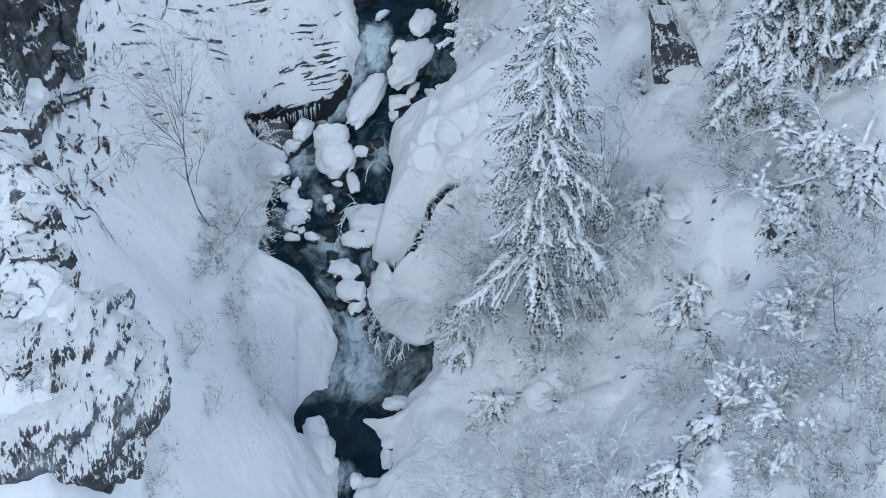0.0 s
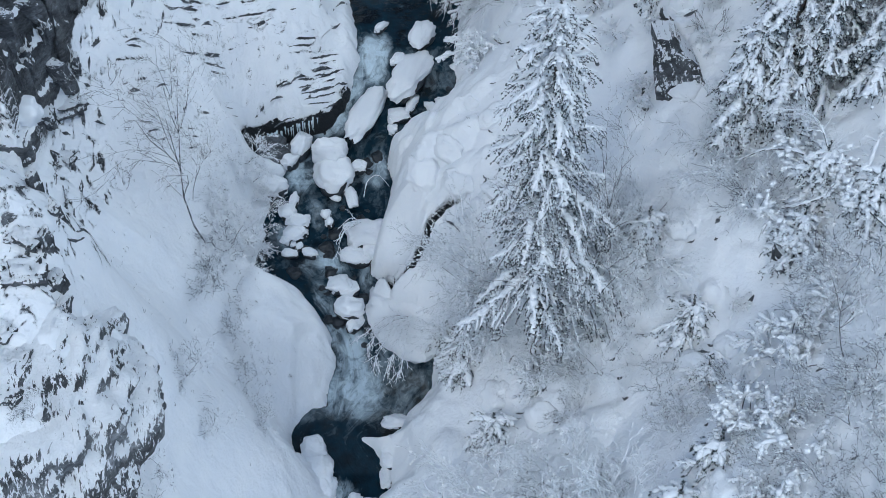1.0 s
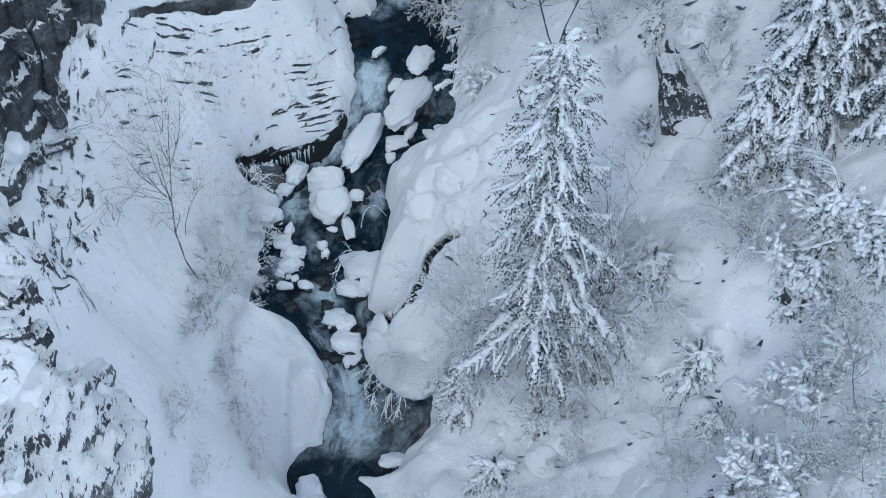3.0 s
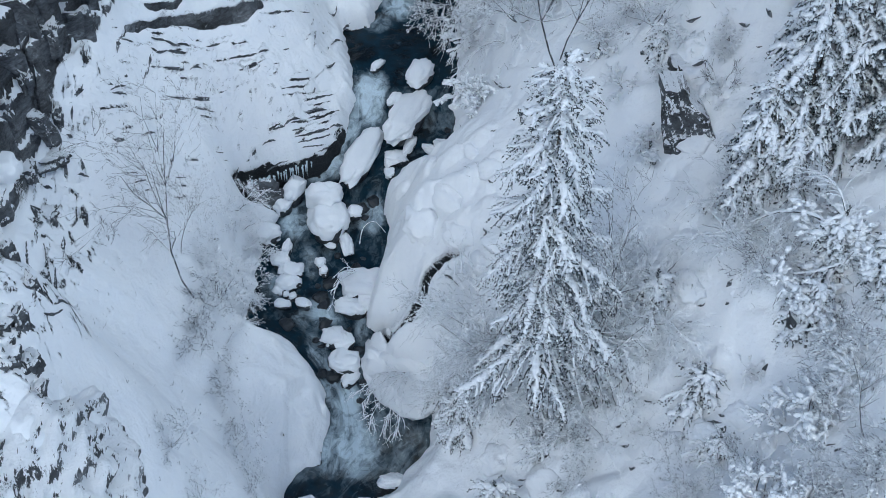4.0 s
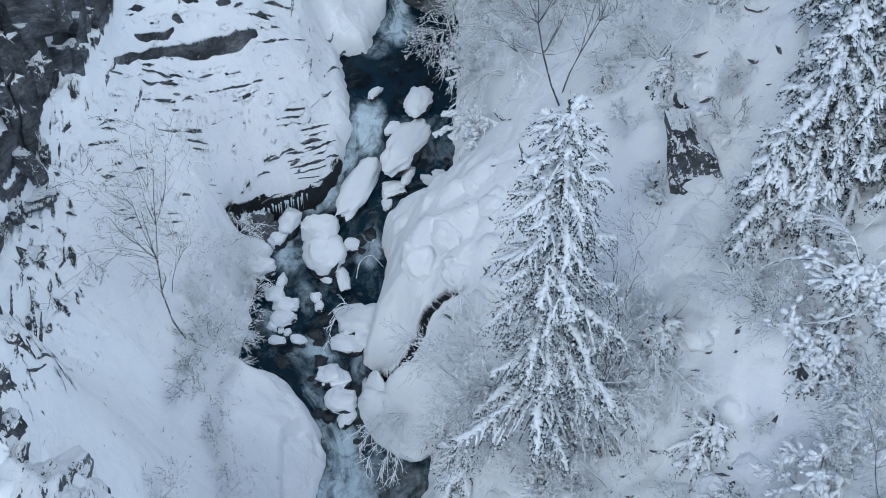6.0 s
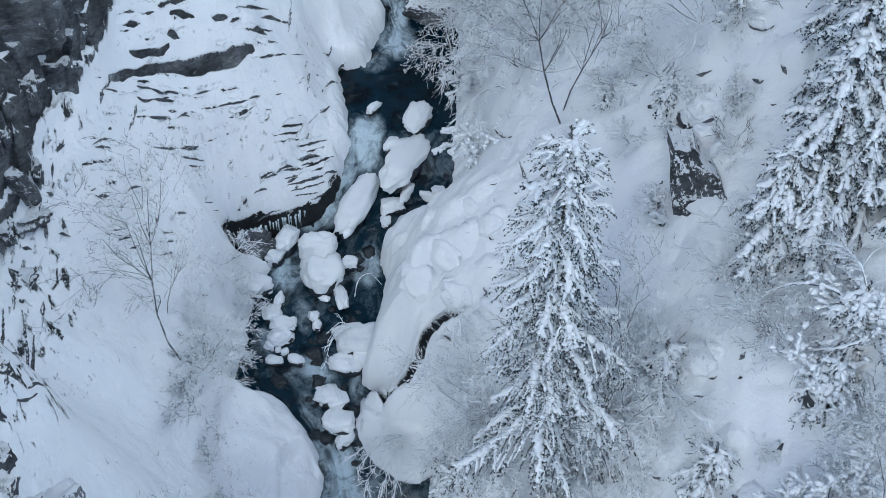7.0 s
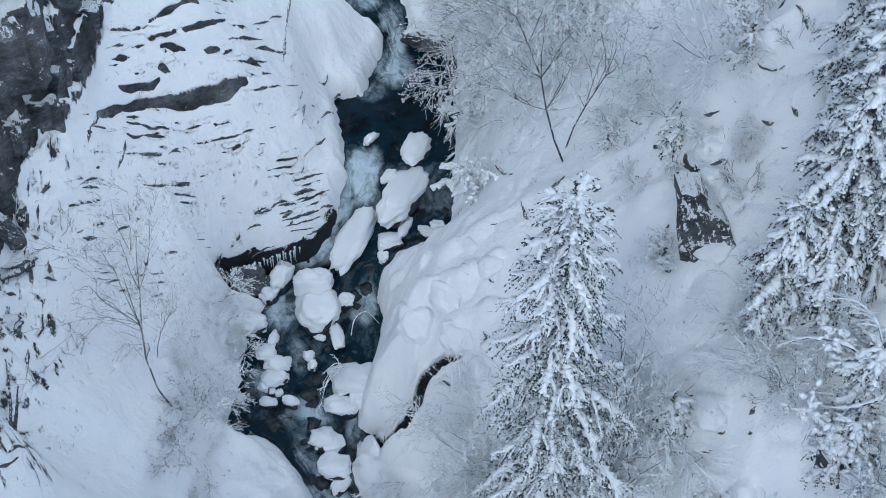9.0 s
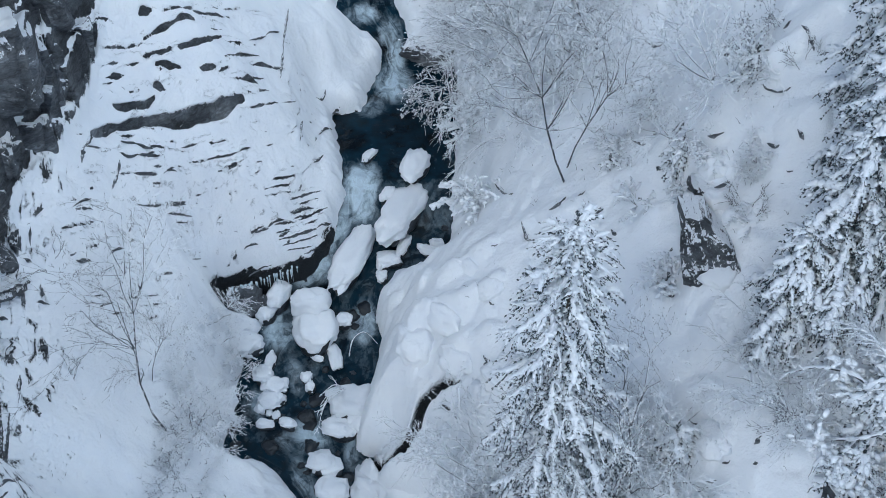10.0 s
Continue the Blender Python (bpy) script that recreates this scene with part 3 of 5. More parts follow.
def land(x, y):
    """Height of the snow, and how bare the rock lies (0 to 1)."""
    x, y = np.asarray(x, float), np.asarray(y, float)
    zw = level(y)
    (dl, hl), (dr, hr) = near_line(x, y, BANKS[0]), near_line(x, y, BANKS[1])
    d, lip = np.where(dl < dr, dl, dr), np.where(dl < dr, hl, hr)
    d = np.where(in_stream(x, y), -d, d) + 0.16 * grains(x * 0.9, y * 0.9, 3, 5, 0.6)
    inside = d < 0
    d = np.abs(d)
    close = np.exp(-(np.hypot(x, y - 5) / 60) ** 4)
    base = slope_height(x, y) + grains(x * 0.02, y * 0.02, 3, 9) * 12 * (1 - close)
    nose = patch(x, y, -16.6, -14.5, 4.3, 8.0, 20, 0.45)
    base = base + nose * np.maximum(0, 17.2 + 0.15 * (y + 14) - base)
    base = np.maximum(base, zw + 0.75 * lip)
    round_off = 0.3 + 0.4 * lip
    rim = zw + lip * (1 - (1 - np.minimum(d / round_off, 1)) ** 2.4) - 0.1
    w = smooth(0.1, 2.2, d)
    z = rim * (1 - w) + base * w
    right = smooth(-4.5, -2.0, x)
    z = z + w * (0.03 * lumps(x, y, z, 3.0, 36) + 0.07 * lumps(x, y, z, 1.5, 30) + 0.26 * lumps(x, y, z, 0.4, 20)
                 + (0.14 + 0.24 * right) * np.abs(lumps(x, y, z, 0.75, 33)) + 0.07 * np.abs(lumps(x, y, z, 1.9, 34)))
    bare = np.zeros(x.shape)
    dw, _ = near_line(x, y, [(*p, 0) for p in WALL])
    wall_x = np.interp(y, [p[1] for p in WALL[::-1]], [p[0] for p in WALL[::-1]])
    behind = np.where((x < wall_x) & (y > WALL[-1][1] - 4), dw, 0)
    rise = np.minimum(2.6 * behind, 22 + 0.3 * behind) * (1 + 0.2 * grains(x * 0.8, y * 0.8, 3, 90))
    z = z + rise
    steep_beds = ((x < -6) & ((y < 6) | (x < -14.6)))[..., None]
    slab_beds = ((x < -4.5) & (y >= 6))[..., None]
    grain_v = np.where(slab_beds, np.stack([(0.74 * x + 0.67 * y) * 0.8, (0.74 * y - 0.67 * x) * 2.4, z * 2.6], -1), np.stack([x, y, z], -1) * 1.6)
    grain_v = np.where(steep_beds, np.stack([(y + z) * 0.55, x * 2.2, (z - y) * 1.5], -1), grain_v)
    crag, bed, up = np.zeros(x.shape), np.zeros((*x.shape, 3)), 0.707 * (y + z)
    for cx, cy, rx, ry, turn, way, gap, much, seed in BEDS:
        k = patch(x, y, cx, cy, rx, ry, turn, 0.5) * smooth(0.25, 0.8, d)
        c, s = math.cos(radians(way)), math.sin(radians(way))
        u, v = x * c + up * s, -x * s + up * c
        v = v + 0.16 * grains(u * 0.5, v * 0.5, 2, seed + 40) + 0.05 * grains(u * 2.1, v * 2.1, 2, seed + 60)
        broken = 0.5 + 0.5 * grains(u * 1.3, v * 2.2, 3, seed + 80, 0.65)
        amount = k * smooth(0.90 - 0.5 * much, 1.15 - 0.5 * much, broken)
        if way > 60:
            bare = np.maximum(bare, k * (0.10 + 0.36 * much) * (0.55 + 0.75 * broken))
            continue
        z = z + 0.18 * np.minimum(1, 1.5 * amount) * steps(v, gap, 0.3)
        wins = amount > bed[..., 2]
        bed = np.where(wins[..., None], np.stack([v / gap, (0.020 + 0.085 * gap) / gap * np.minimum(1, 0.25 + 1.1 * amount), amount], -1), bed)
        if way < 60:
            grain_v = np.where((amount > 0.1)[..., None], np.stack([u * 0.9, v * 2.6, z * 2.6], -1), grain_v)
    w_rock = smooth(0.05, 0.5, behind)
    block, joint = cells(x * 0.75 + 0.15 * grains(x, y, 2, 31), y * 0.42 + 0.12 * grains(x, y, 2, 32), 3)
    chip, _ = cells(x * 1.9 + 0.2 * grains(x, y, 2, 33), y * 1.2, 4)
    z = z + w_rock * (2.0 * (block - 0.5) + 0.7 * (chip - 0.5) - 0.35 * smooth(0.09, 0.0, joint))
    z = z + w_rock * 0.8 * steps(z + 0.5 * grains(x * 0.6, y * 0.6, 2, 34), 1.6, 0.45)
    crag = np.maximum(crag, w_rock)
    grain_v = np.where((w_rock > 0.5)[..., None], np.stack([x, y, z], -1) * 1.1, grain_v)
    shelf = smooth(8.4, 8.9, y) * smooth(13.2, 12.2, y) * smooth(0.50, 0.25, d + 0.12 * smooth(9.8, 11.0, y)) * (dl < dr)
    bare = np.maximum(bare, 0.95 * shelf)
    for cx, cy, r, h, turn, stretch in PILLOWS + PILLOWS_MORE:
        c, s = math.cos(radians(turn)), math.sin(radians(turn))
        u, v = ((x - cx) * c + (y - cy) * s) / (r * stretch), (-(x - cx) * s + (y - cy) * c) / r
        z = z + h * np.clip(1 - (u * u + v * v) * (1 + 0.25 * grains(x * 1.1, y * 1.1, 2, 44)), 0, 1) ** (0.6 if h >= 0.8 else 1.2) * smooth(0, 0.3, d)
    z = z - 0.75 * patch(x, y, -6.25, -3.5, 0.95, 2.0, -8, 0.10) * smooth(0.0, 0.5, d)
    scar = np.zeros(x.shape)
    for width, depth, *line in SCARS_SLAB + CRACKS_RIGHT[:1]:
        n = len(line) - 1
        taper = [0.45 if i in (0, n) else 1.0 + 0.3 * math.sin(5 * i) for i in range(n + 1)]
        (ax, ay), (bx, by) = line[0], line[-1]
        if n == 1:
            line, taper = [(ax, ay), ((ax + bx) / 2, (ay + by) / 2), (bx, by)], [0.3, 1.0, 0.3]
        dc, wide = near_line(x, y, [(*p, width * k) for p, k in zip(line, taper)])
        dc = dc + min(0.05, 0.25 * width) * grains(x * 1.7, y * 1.7, 2, 60)
        k = 1 - smooth(0.22, 0.6, dc / np.maximum(wide, 0.02))
        z = z - depth * k
        scar = np.maximum(scar, 1 - smooth(0.0, 0.9, dc / np.maximum(wide, 0.02)))
    floor_z = zw - 0.15 - 0.5 * smooth(0, 0.8, d) + 0.12 * grains(x * 2, y * 2, 3, 50)
    return np.where(inside, floor_z, z), np.where(inside, 1.0, bare), d, inside, grain_v, scar, np.where(inside, 0.0, crag), bed


def axis(lo, hi, step, far):
    mid, out, v, s = list(np.arange(lo, hi + step / 2, step)), [], 0.0, step
    while v < far:
        s *= 1.22
        v += s
        out.append(v)
    return np.array([lo - o for o in out[::-1]] + mid + [hi + o for o in out])


def sheet(name, X, Y, Z, keep, material, layers):
    """A mesh over a grid; keep: which corners may carry faces."""
    ny, nx = X.shape
    idx = np.arange(nx * ny).reshape(ny, nx)
    q = np.stack([idx[:-1, :-1], idx[:-1, 1:], idx[1:, 1:], idx[1:, :-1]], -1).reshape(-1, 4)
    if keep is not None:
        q = q[keep.ravel()[q].any(1)]
    used = np.unique(q)
    back_to = np.zeros(nx * ny, int)
    back_to[used] = np.arange(len(used))
    me = bpy.data.meshes.new(name)
    me.from_pydata(np.stack([X, Y, Z], -1).reshape(-1, 3)[used].tolist(), [], back_to[q].tolist())
    for key, value in layers.items():
        v = value.reshape(nx * ny, -1)[used]
        a = me.attributes.new(key, "FLOAT_VECTOR" if v.shape[1] == 3 else "FLOAT", "POINT")
        a.data.foreach_set("vector" if v.shape[1] == 3 else "value", v.astype(np.float32).ravel())
    me.polygons.foreach_set("use_smooth", [True] * len(me.polygons))
    me.materials.append(material)
    return new(name, me)


FINE = 0.085
gx, gy = axis(-18.6, 18.6, FINE, 2400), axis(-22, 33, FINE, 2400)
GX, GY = np.meshgrid(gx, gy)
GZ, BARE, EDGE, WETTED, STRATA, SCAR, CRAG, BED = land(GX, GY)
# snow stays where the rock lies flat enough
STEEP = np.hypot(*np.gradient(GZ, gy, gx))
BARE = np.maximum(BARE, smooth(0.05, 0.35, CRAG) * (0.12 + 0.88 * smooth(1.8, 3.0, STEEP)))
BARE = np.where(WETTED, 1.0, np.clip(BARE, 0, 1))
# the wet layer's SCAR term darkens the right-bank crack as painted shade
ground = tagged(sheet("ground", GX, GY, GZ, None, GROUND, {"bare": BARE, "strata": STRATA, "scar": SCAR, "bed": BED, "wet": np.where(WETTED | (EDGE < 0.45) | ((SCAR > 0.0) & (GX > -8) & (GY < 3)), 1.0, 0.0)}),
                "deep snow over steep dark schist flanks of a ravine", "ground", kind="structure")


def ground_at(x, y):
    i, j = np.clip(np.searchsorted(gx, x) - 1, 0, len(gx) - 2), np.clip(np.searchsorted(gy, y) - 1, 0, len(gy) - 2)
    u, v = (x - gx[i]) / (gx[i + 1] - gx[i]), (y - gy[j]) / (gy[j + 1] - gy[j])
    return float((GZ[j, i] * (1 - u) + GZ[j, i + 1] * u) * (1 - v) + (GZ[j + 1, i] * (1 - u) + GZ[j + 1, i + 1] * u) * v)


# ---- the stream ----
wx, wy = np.arange(-11.5, 2.6, 0.09), axis(-14, 33, 0.09, 30)
WX, WY = np.meshgrid(wx, wy)
WD, _ = near_line(WX, WY, BANKS[0])
WD2, _ = near_line(WX, WY, BANKS[1])
WIN = in_stream(WX, WY)
fall = np.gradient(level(WY), wy, axis=0)
foam = 0.235 + 0.2 * smooth(0.25, 0.6, fall) - 0.16 * patch(WX, WY, -2, 20, 4, 5) - 0.2 * patch(WX, WY, -4.8, -6.5, 3, 2)
for fx, fy, rx, ry, turn, strong in FOAM:
    foam = np.maximum(foam, 1.04 * strong * patch(WX, WY, fx, fy, rx, ry, turn, 0.6))
WZ = level(WY) + 0.05 * grains(WX * 1.8, WY * 1.2, 3, 70) * (0.25 + 1.2 * foam) + 0.10 * foam * grains(WX * 3, WY * 2, 2, 80)
across = (WD / (WD + WD2 + 0.01)) * 5
water = tagged(sheet("water", WX, WY, WZ, WIN | (np.minimum(WD, WD2) < 0.35), WATER,
                     {"foam": foam, "flow": np.stack([across * 1.3, WY * 0.75, 0 * WX], -1)}),
               "dark teal mountain stream with white rapids", "stream", kind="structure")


# Snow-capped stones in the water, each of one or more lumps: (x, y, half width, half length, height, turn).
STONES_LOW = [
    [(-1.16, 15.9, 0.66, 0.95, 0.7, -15), (-1.75, 13.45, 0.80, 1.95, 0.85, -23), (-2.5, 14.35, 0.28, 0.45, 0.5, -30)],
    [(-4.1, 11.3, 0.70, 2.15, 0.8, -20)],
    [(-6.02, 8.75, 0.86, 0.55, 1.2, 0), (-5.76, 7.62, 0.92, 1.1, 0.9, 8)],
    [(-4.78, 6.47, 0.31, 0.64, 0.4, 15)], [(-5.64, 6.57, 0.26, 0.33, 0.25, 40)],
    [(-7.78, 6.31, 0.23, 0.37, 0.4, -10), (-8.1, 5.62, 0.45, 0.45, 0.45, 0), (-7.5, 5.10, 0.58, 0.40, 0.4, -5), (-7.61, 4.44, 0.62, 0.40, 0.4, 10), (-8.05, 4.05, 0.27, 0.26, 0.3, 30)],
    [(-7.86, 3.29, 0.39, 0.22, 0.3, -5)], [(-6.81, 3.33, 0.36, 0.27, 0.3, -20), (-7.38, 3.72, 0.17, 0.2, 0.25, -40)],
]
STONES_MID = [
    [(-7.7, 3.83, 0.14, 0.18, 0.2, 0)], [(-6.07, 5.49, 0.26, 0.26, 0.35, 0), (-5.88, 5.05, 0.2, 0.27, 0.3, 0)],
    [(-3.98, 4.19, 1.0, 0.76, 0.9, 10), (-4.48, 3.06, 0.75, 0.41, 0.6, -20), (-3.47, 3.4, 0.56, 0.58, 0.7, 0)],
    [(-5.2, 1.55, 0.61, 0.51, 0.5, -10), (-4.73, 1.33, 0.5, 0.46, 0.4, 20)], [(-4.66, 0.33, 0.71, 0.59, 0.6, -15), (-4.4, -0.38, 0.33, 0.53, 0.4, -30)],
    [(-4.43, 8.24, 0.37, 0.37, 0.4, 0)], [(-3.46, 16.8, 0.22, 0.46, 0.35, -35)], [(-0.48, 11.69, 0.56, 0.22, 0.4, -25), (-0.07, 12.0, 0.35, 0.22, 0.4, -10)],
]
STONES_BANK = [
    [(-2.36, 11.24, 0.59, 0.41, 0.45, -5), (-2.71, 11.04, 0.24, 0.32, 0.3, 0)], [(-2.69, 10.42, 0.26, 0.32, 0.3, 0)], [(-1.66, 11.98, 0.24, 0.64, 0.35, -20)],
    [(-7.57, 9.23, 0.47, 0.72, 0.9, -20), (-8.06, 8.55, 0.38, 0.53, 0.7, -30)], [(-6.21, -6.08, 0.56, 0.5, 1.0, 5), (-6.03, -7.12, 0.73, 0.91, 0.9, 5), (-5.71, -7.97, 0.56, 0.63, 0.8, -5)],
    [(-3.37, -8.81, 0.72, 0.4, 0.5, 0), (-4.15, -8.47, 0.33, 0.35, 0.4, 0)], [(-2.61, -6.32, 0.39, 0.64, 0.5, 0), (-2.73, -7.24, 0.28, 0.51, 0.4, 0)],
    [(-9.13, 6.93, 0.89, 0.57, 0.9, 0)], [(-2.36, -4.63, 0.56, 0.36, 0.4, 0)],
]
STONES = STONES_LOW + STONES_MID + STONES_BANK

# Bare trees and shrubs: (kind, x, y, size).
PLANTS_A = [
    ('frost', 3.4, -14.1, 1.30), ('frost', 0.4, -12.8, 1.00), ('frost', 5.4, -14.7, 1.20), ('frost', 7.0, -17.0, 1.20),
    ('shrub', 11.0, -19.2, 1.10), ('shrub', 13.9, -20.3, 1.20), ('frost', 1.3, 20.9, 1.30), ('frost', 2.2, 24.0, 1.40),
    ('frost', 4.5, 19.6, 1.40), ('frost', 5.9, 17.7, 1.30), ('laden', 11.1, -15.2, 1.20),
    ('shrub', 14.9, -15.6, 1.20), ('shrub', 9.0, -13.5, 0.90), ('shrub', 6.5, -15.5, 1.20), ('shrub', 12.4, -6.5, 1.20),
    ('shrub', 6.5, -5.9, 1.50), ('shrub', 7.6, -5.9, 1.40), ('frost', 3.0, -5.2, 1.10), ('frost', 1.7, -2.7, 1.50),
    ('shrub', 5.5, -9.9, 0.80), ('birch', -10.9, -0.5, 1.15), ('birch', -11.8, 1.2, 0.50), ('shrub', -10.7, -2.8, 1.20),
]
PLANTS_B = [
    ('shrub', -10.4, -10.6, 1.00), ('shrub', -9.0, -6.1, 1.00), ('shrub', -9.5, -11.3, 0.80), ('sprig', -14.3, -0.7, 1.00),
    ('shrub', -12.9, -19.1, 0.60), ('shrub', -11.8, -18.3, 0.60), ('shrub', -10.4, -17.6, 1.00), ('sprig', -15.1, 2.8, 1.20),
    ('frost', 2.2, -2.7, 1.50), ('laden', 1.7, -3.6, 1.20), ('birch', 6.5, -7.4, 1.10),
    ('birch', 7.6, -7.3, 1.00), ('shrub', 7.2, -7.7, 1.30), ('frost', 8.5, -6.0, 1.20), ('laden', 4.4, -7.9, 1.00),
    ('shrub', 5.3, -8.3, 1.00), ('laden', 10.3, -11.4, 0.80), ('laden', 13.3, -12.6, 1.40), ('birch', 14.2, -14.2, 0.55),
    ('laden', 12.3, -16.9, 1.40), ('shrub', 13.0, -18.5, 1.20), ('shrub', 4.3, -14.3, 1.40), ('frost', 1.8, -13.1, 1.30),
]
PLANTS_C = [
    ('frost', 11.5, -4.5, 1.20), ('laden', 13.6, -8.2, 1.40), ('laden', 14.4, -6.8, 1.40), ('laden', 15.7, -8.6, 1.30),
    ('shrub', 14.7, -10.2, 1.30), ('shrub', 15.8, -11.3, 1.20), ('birch', 5.3, 7.4, 1.15), ('birch', 5.4, 8.1, 0.90),
    ('laden', 1.9, 10.1, 1.40), ('laden', 1.6, 17.0, 1.30), ('frost', 3.8, 13.8, 1.50),
    ('frost', 2.9, 18.6, 1.60), ('laden', 3.5, 19.7, 1.50),
    ('laden', 6.0, 15.8, 1.40), ('frost', 9.2, 6.0, 1.00), ('frost', 10.8, 6.9, 1.50), ('shrub', 11.9, 6.8, 1.20),
    ('sprig', 11.3, 1.5, 1.50), ('laden', 0.7, 25.0, 1.20), ('frost', 7.1, 14.2, 1.20), ('sprig', 13.2, 4.7, 1.20),
]
PLANTS_D = [
    ('shrub', 14.0, -17.0, 1.20), ('shrub', 12.8, -20.0, 1.10), ('shrub', 14.1, -15.6, 1.00), ('shrub', 11.4, -17.1, 1.00),
    ('shrub', 14.5, -19.2, 1.10), ('birch', 15.6, -3.3, 0.60), ('birch', 16.4, -3.0, 0.60), ('birch', 15.1, -1.7, 0.60),
    ('frost', -10.1, 7.0, 0.80), ('frost', -9.9, 6.5, 0.70), ('laden', -9.5, 5.9, 0.60), ('frost', -9.4, 5.3, 0.60),
    ('frost', -9.7, 3.6, 0.60), ('laden', 10.6, -15.2, 0.90), ('laden', 12.3, -15.8, 0.80), ('laden', 11.3, -18.1, 0.90),
    ('laden', 9.4, -12.4, 0.70), ('laden', 14.9, -17.8, 0.80), ('laden', 5.6, -6.8, 1.00), ('frost', 6.7, -8.7, 1.00),
    ('laden', 7.9, 4.3, 0.80), ('laden', 9.5, 3.9, 0.70),
]
PLANTS_POOL = [
    ('frost', 2.9, 18.3, 1.40), ('frost', 4.2, 17.4, 1.40), ('frost', 5.3, 14.7, 1.50), ('frost', 6.4, 13.9, 1.30),
    ('frost', 4.5, 14.0, 1.30),

    ('frost', 3.4, 21.5, 1.50), ('frost', 5.2, 19.0, 1.50), ('frost', 6.6, 16.4, 1.40), ('frost', 4.2, 24.0, 1.60),
]
PLANTS_SPRUCE = [
    ('frost', 1.5, -3.4, 1.10), ('frost', 2.2, -4.4, 1.20), ('frost', 1.2, -4.6, 1.00), ('frost', 7.1, -5.4, 1.10),
    ('frost', 7.9, -5.1, 1.00), ('frost', 8.3, -6.7, 0.90), ('frost', 7.2, -7.0, 1.00), ('frost', 8.6, -4.4, 0.80), ('laden', 4.3, -7.6, 1.00), ('frost', 5.6, -7.8, 1.00),
    ('frost', 12.1, -5.8, 1.00), ('laden', 14.4, -10.1, 1.00), ('laden', 12.5, -12.1, 1.10), ('shrub', 13.7, -12.7, 1.10), ('laden', 14.9, -11.5, 1.00),
    ('shrub', 12.6, -15.4, 1.00), ('laden', 11.7, -9.1, 0.60), ('shrub', 8.9, -10.8, 0.80), ('shrub', 11.0, -12.9, 1.00),
]
PLANTS_UP = [
    ('frost', -10.2, 0.6, 0.90), ('frost', -9.9, 1.6, 0.80), ('frost', -10.8, 1.0, 0.80), ('shrub', -10.3, -0.2, 1.20), ('shrub', -8.1, -8.2, 0.80), ('shrub', -9.6, -4.0, 0.80), ('frost', -9.8, -1.8, 0.60),
    ('laden', 11.8, 5.5, 0.80), ('laden', 8.6, 8.0, 0.80),
    ('laden', 10.2, 4.0, 0.70), ('laden', 11.8, 2.9, 0.70), ('laden', 11.4, 2.6, 0.60), ('laden', 7.2, 8.0, 0.80), ('laden', 7.5, 6.9, 0.70),
    ('laden', 2.4, 9.9, 0.80), ('laden', 8.5, 0.6, 0.90), ('laden', 11.5, 1.1, 0.60),
]
PLANTS = PLANTS_A + PLANTS_B + PLANTS_C + PLANTS_D + PLANTS_POOL + PLANTS_SPRUCE + PLANTS_UP

# Young spruces: (x, y, height, reach).
YOUNG = [
    (10.0, -9.0, 1.7, 1.2), (8.5, -17.5, 1.7, 1.4), (10.0, -16.0, 1.4, 1.2), (0.9, -5.3, 2.4, 1.3), (0.2, -2.1, 1.2, 0.9),
    (2.2, -9.5, 1.6, 1.2), (8.5, -5.3, 1.6, 1.0), (8.6, 0.3, 1.5, 0.8), (8.6, 8.1, 1.8, 1.0), (9.4, 4.8, 1.8, 1.0),
    (7.0, 6.6, 1.5, 0.9), (10.4, -11.4, 1.3, 0.8), (11.8, 5.7, 1.5, 0.9), (13.6, -8.6, 1.8, 1.2), (14.4, -7.2, 2.0, 1.3),
    (15.9, -8.9, 1.8, 1.2), (4.2, -8.0, 1.2, 0.8),
]

# Blocks of schist that stand out of the left flank: (x, y, half width, half height, turn).
BLOCKS_A = [
    (-17.0, 2.3, 0.28, 0.78, 10), (-16.1, 2.5, 0.18, 0.70, 0), (-17.3, 0.1, 0.55, 0.32, 0), (-16.6, -0.9, 0.60, 0.20, 5), (-16.6, 1.3, 0.81, 0.25, -5),
    (-17.7, 0.8, 0.45, 0.62, 0), (-13.9, -13.2, 0.54, 0.35, 20), (-13.6, -14.7, 0.72, 0.38, 0), (-12.4, -15.4, 0.25, 0.57, 10), (-12.9, -14.4, 0.42, 0.34, 0),
    (-13.3, -13.0, 0.29, 0.58, 0), (-13.5, -10.9, 0.22, 0.51, 0), (-14.0, -16.9, 0.46, 0.37, 0), (-13.1, -17.9, 0.36, 0.43, 0),
]
BLOCKS_B = [
    (-13.5, -18.8, 0.50, 0.23, 0), (-14.4, -9.8, 0.16, 0.61, 0), (-17.6, -2.2, 0.22, 0.85, 0), (-16.2, 4.2, 0.55, 0.66, 0), (-16.5, 7.4, 0.45, 0.56, 20),
    (-15.4, 9.1, 0.51, 0.35, 30),
]


# ---- building blocks ----
def mesh_of(name, verts, faces, material, flat=False):
    me = bpy.data.meshes.new(name)
    me.from_pydata(verts, [], faces)
    me.materials.append(material)
    if not flat:
        me.polygons.foreach_set("use_smooth", [True] * len(me.polygons))
    return me


def part(name, me, parent, label=""):
    ob = new(name, me)
    ob.parent = parent
    return tagged(ob, label)


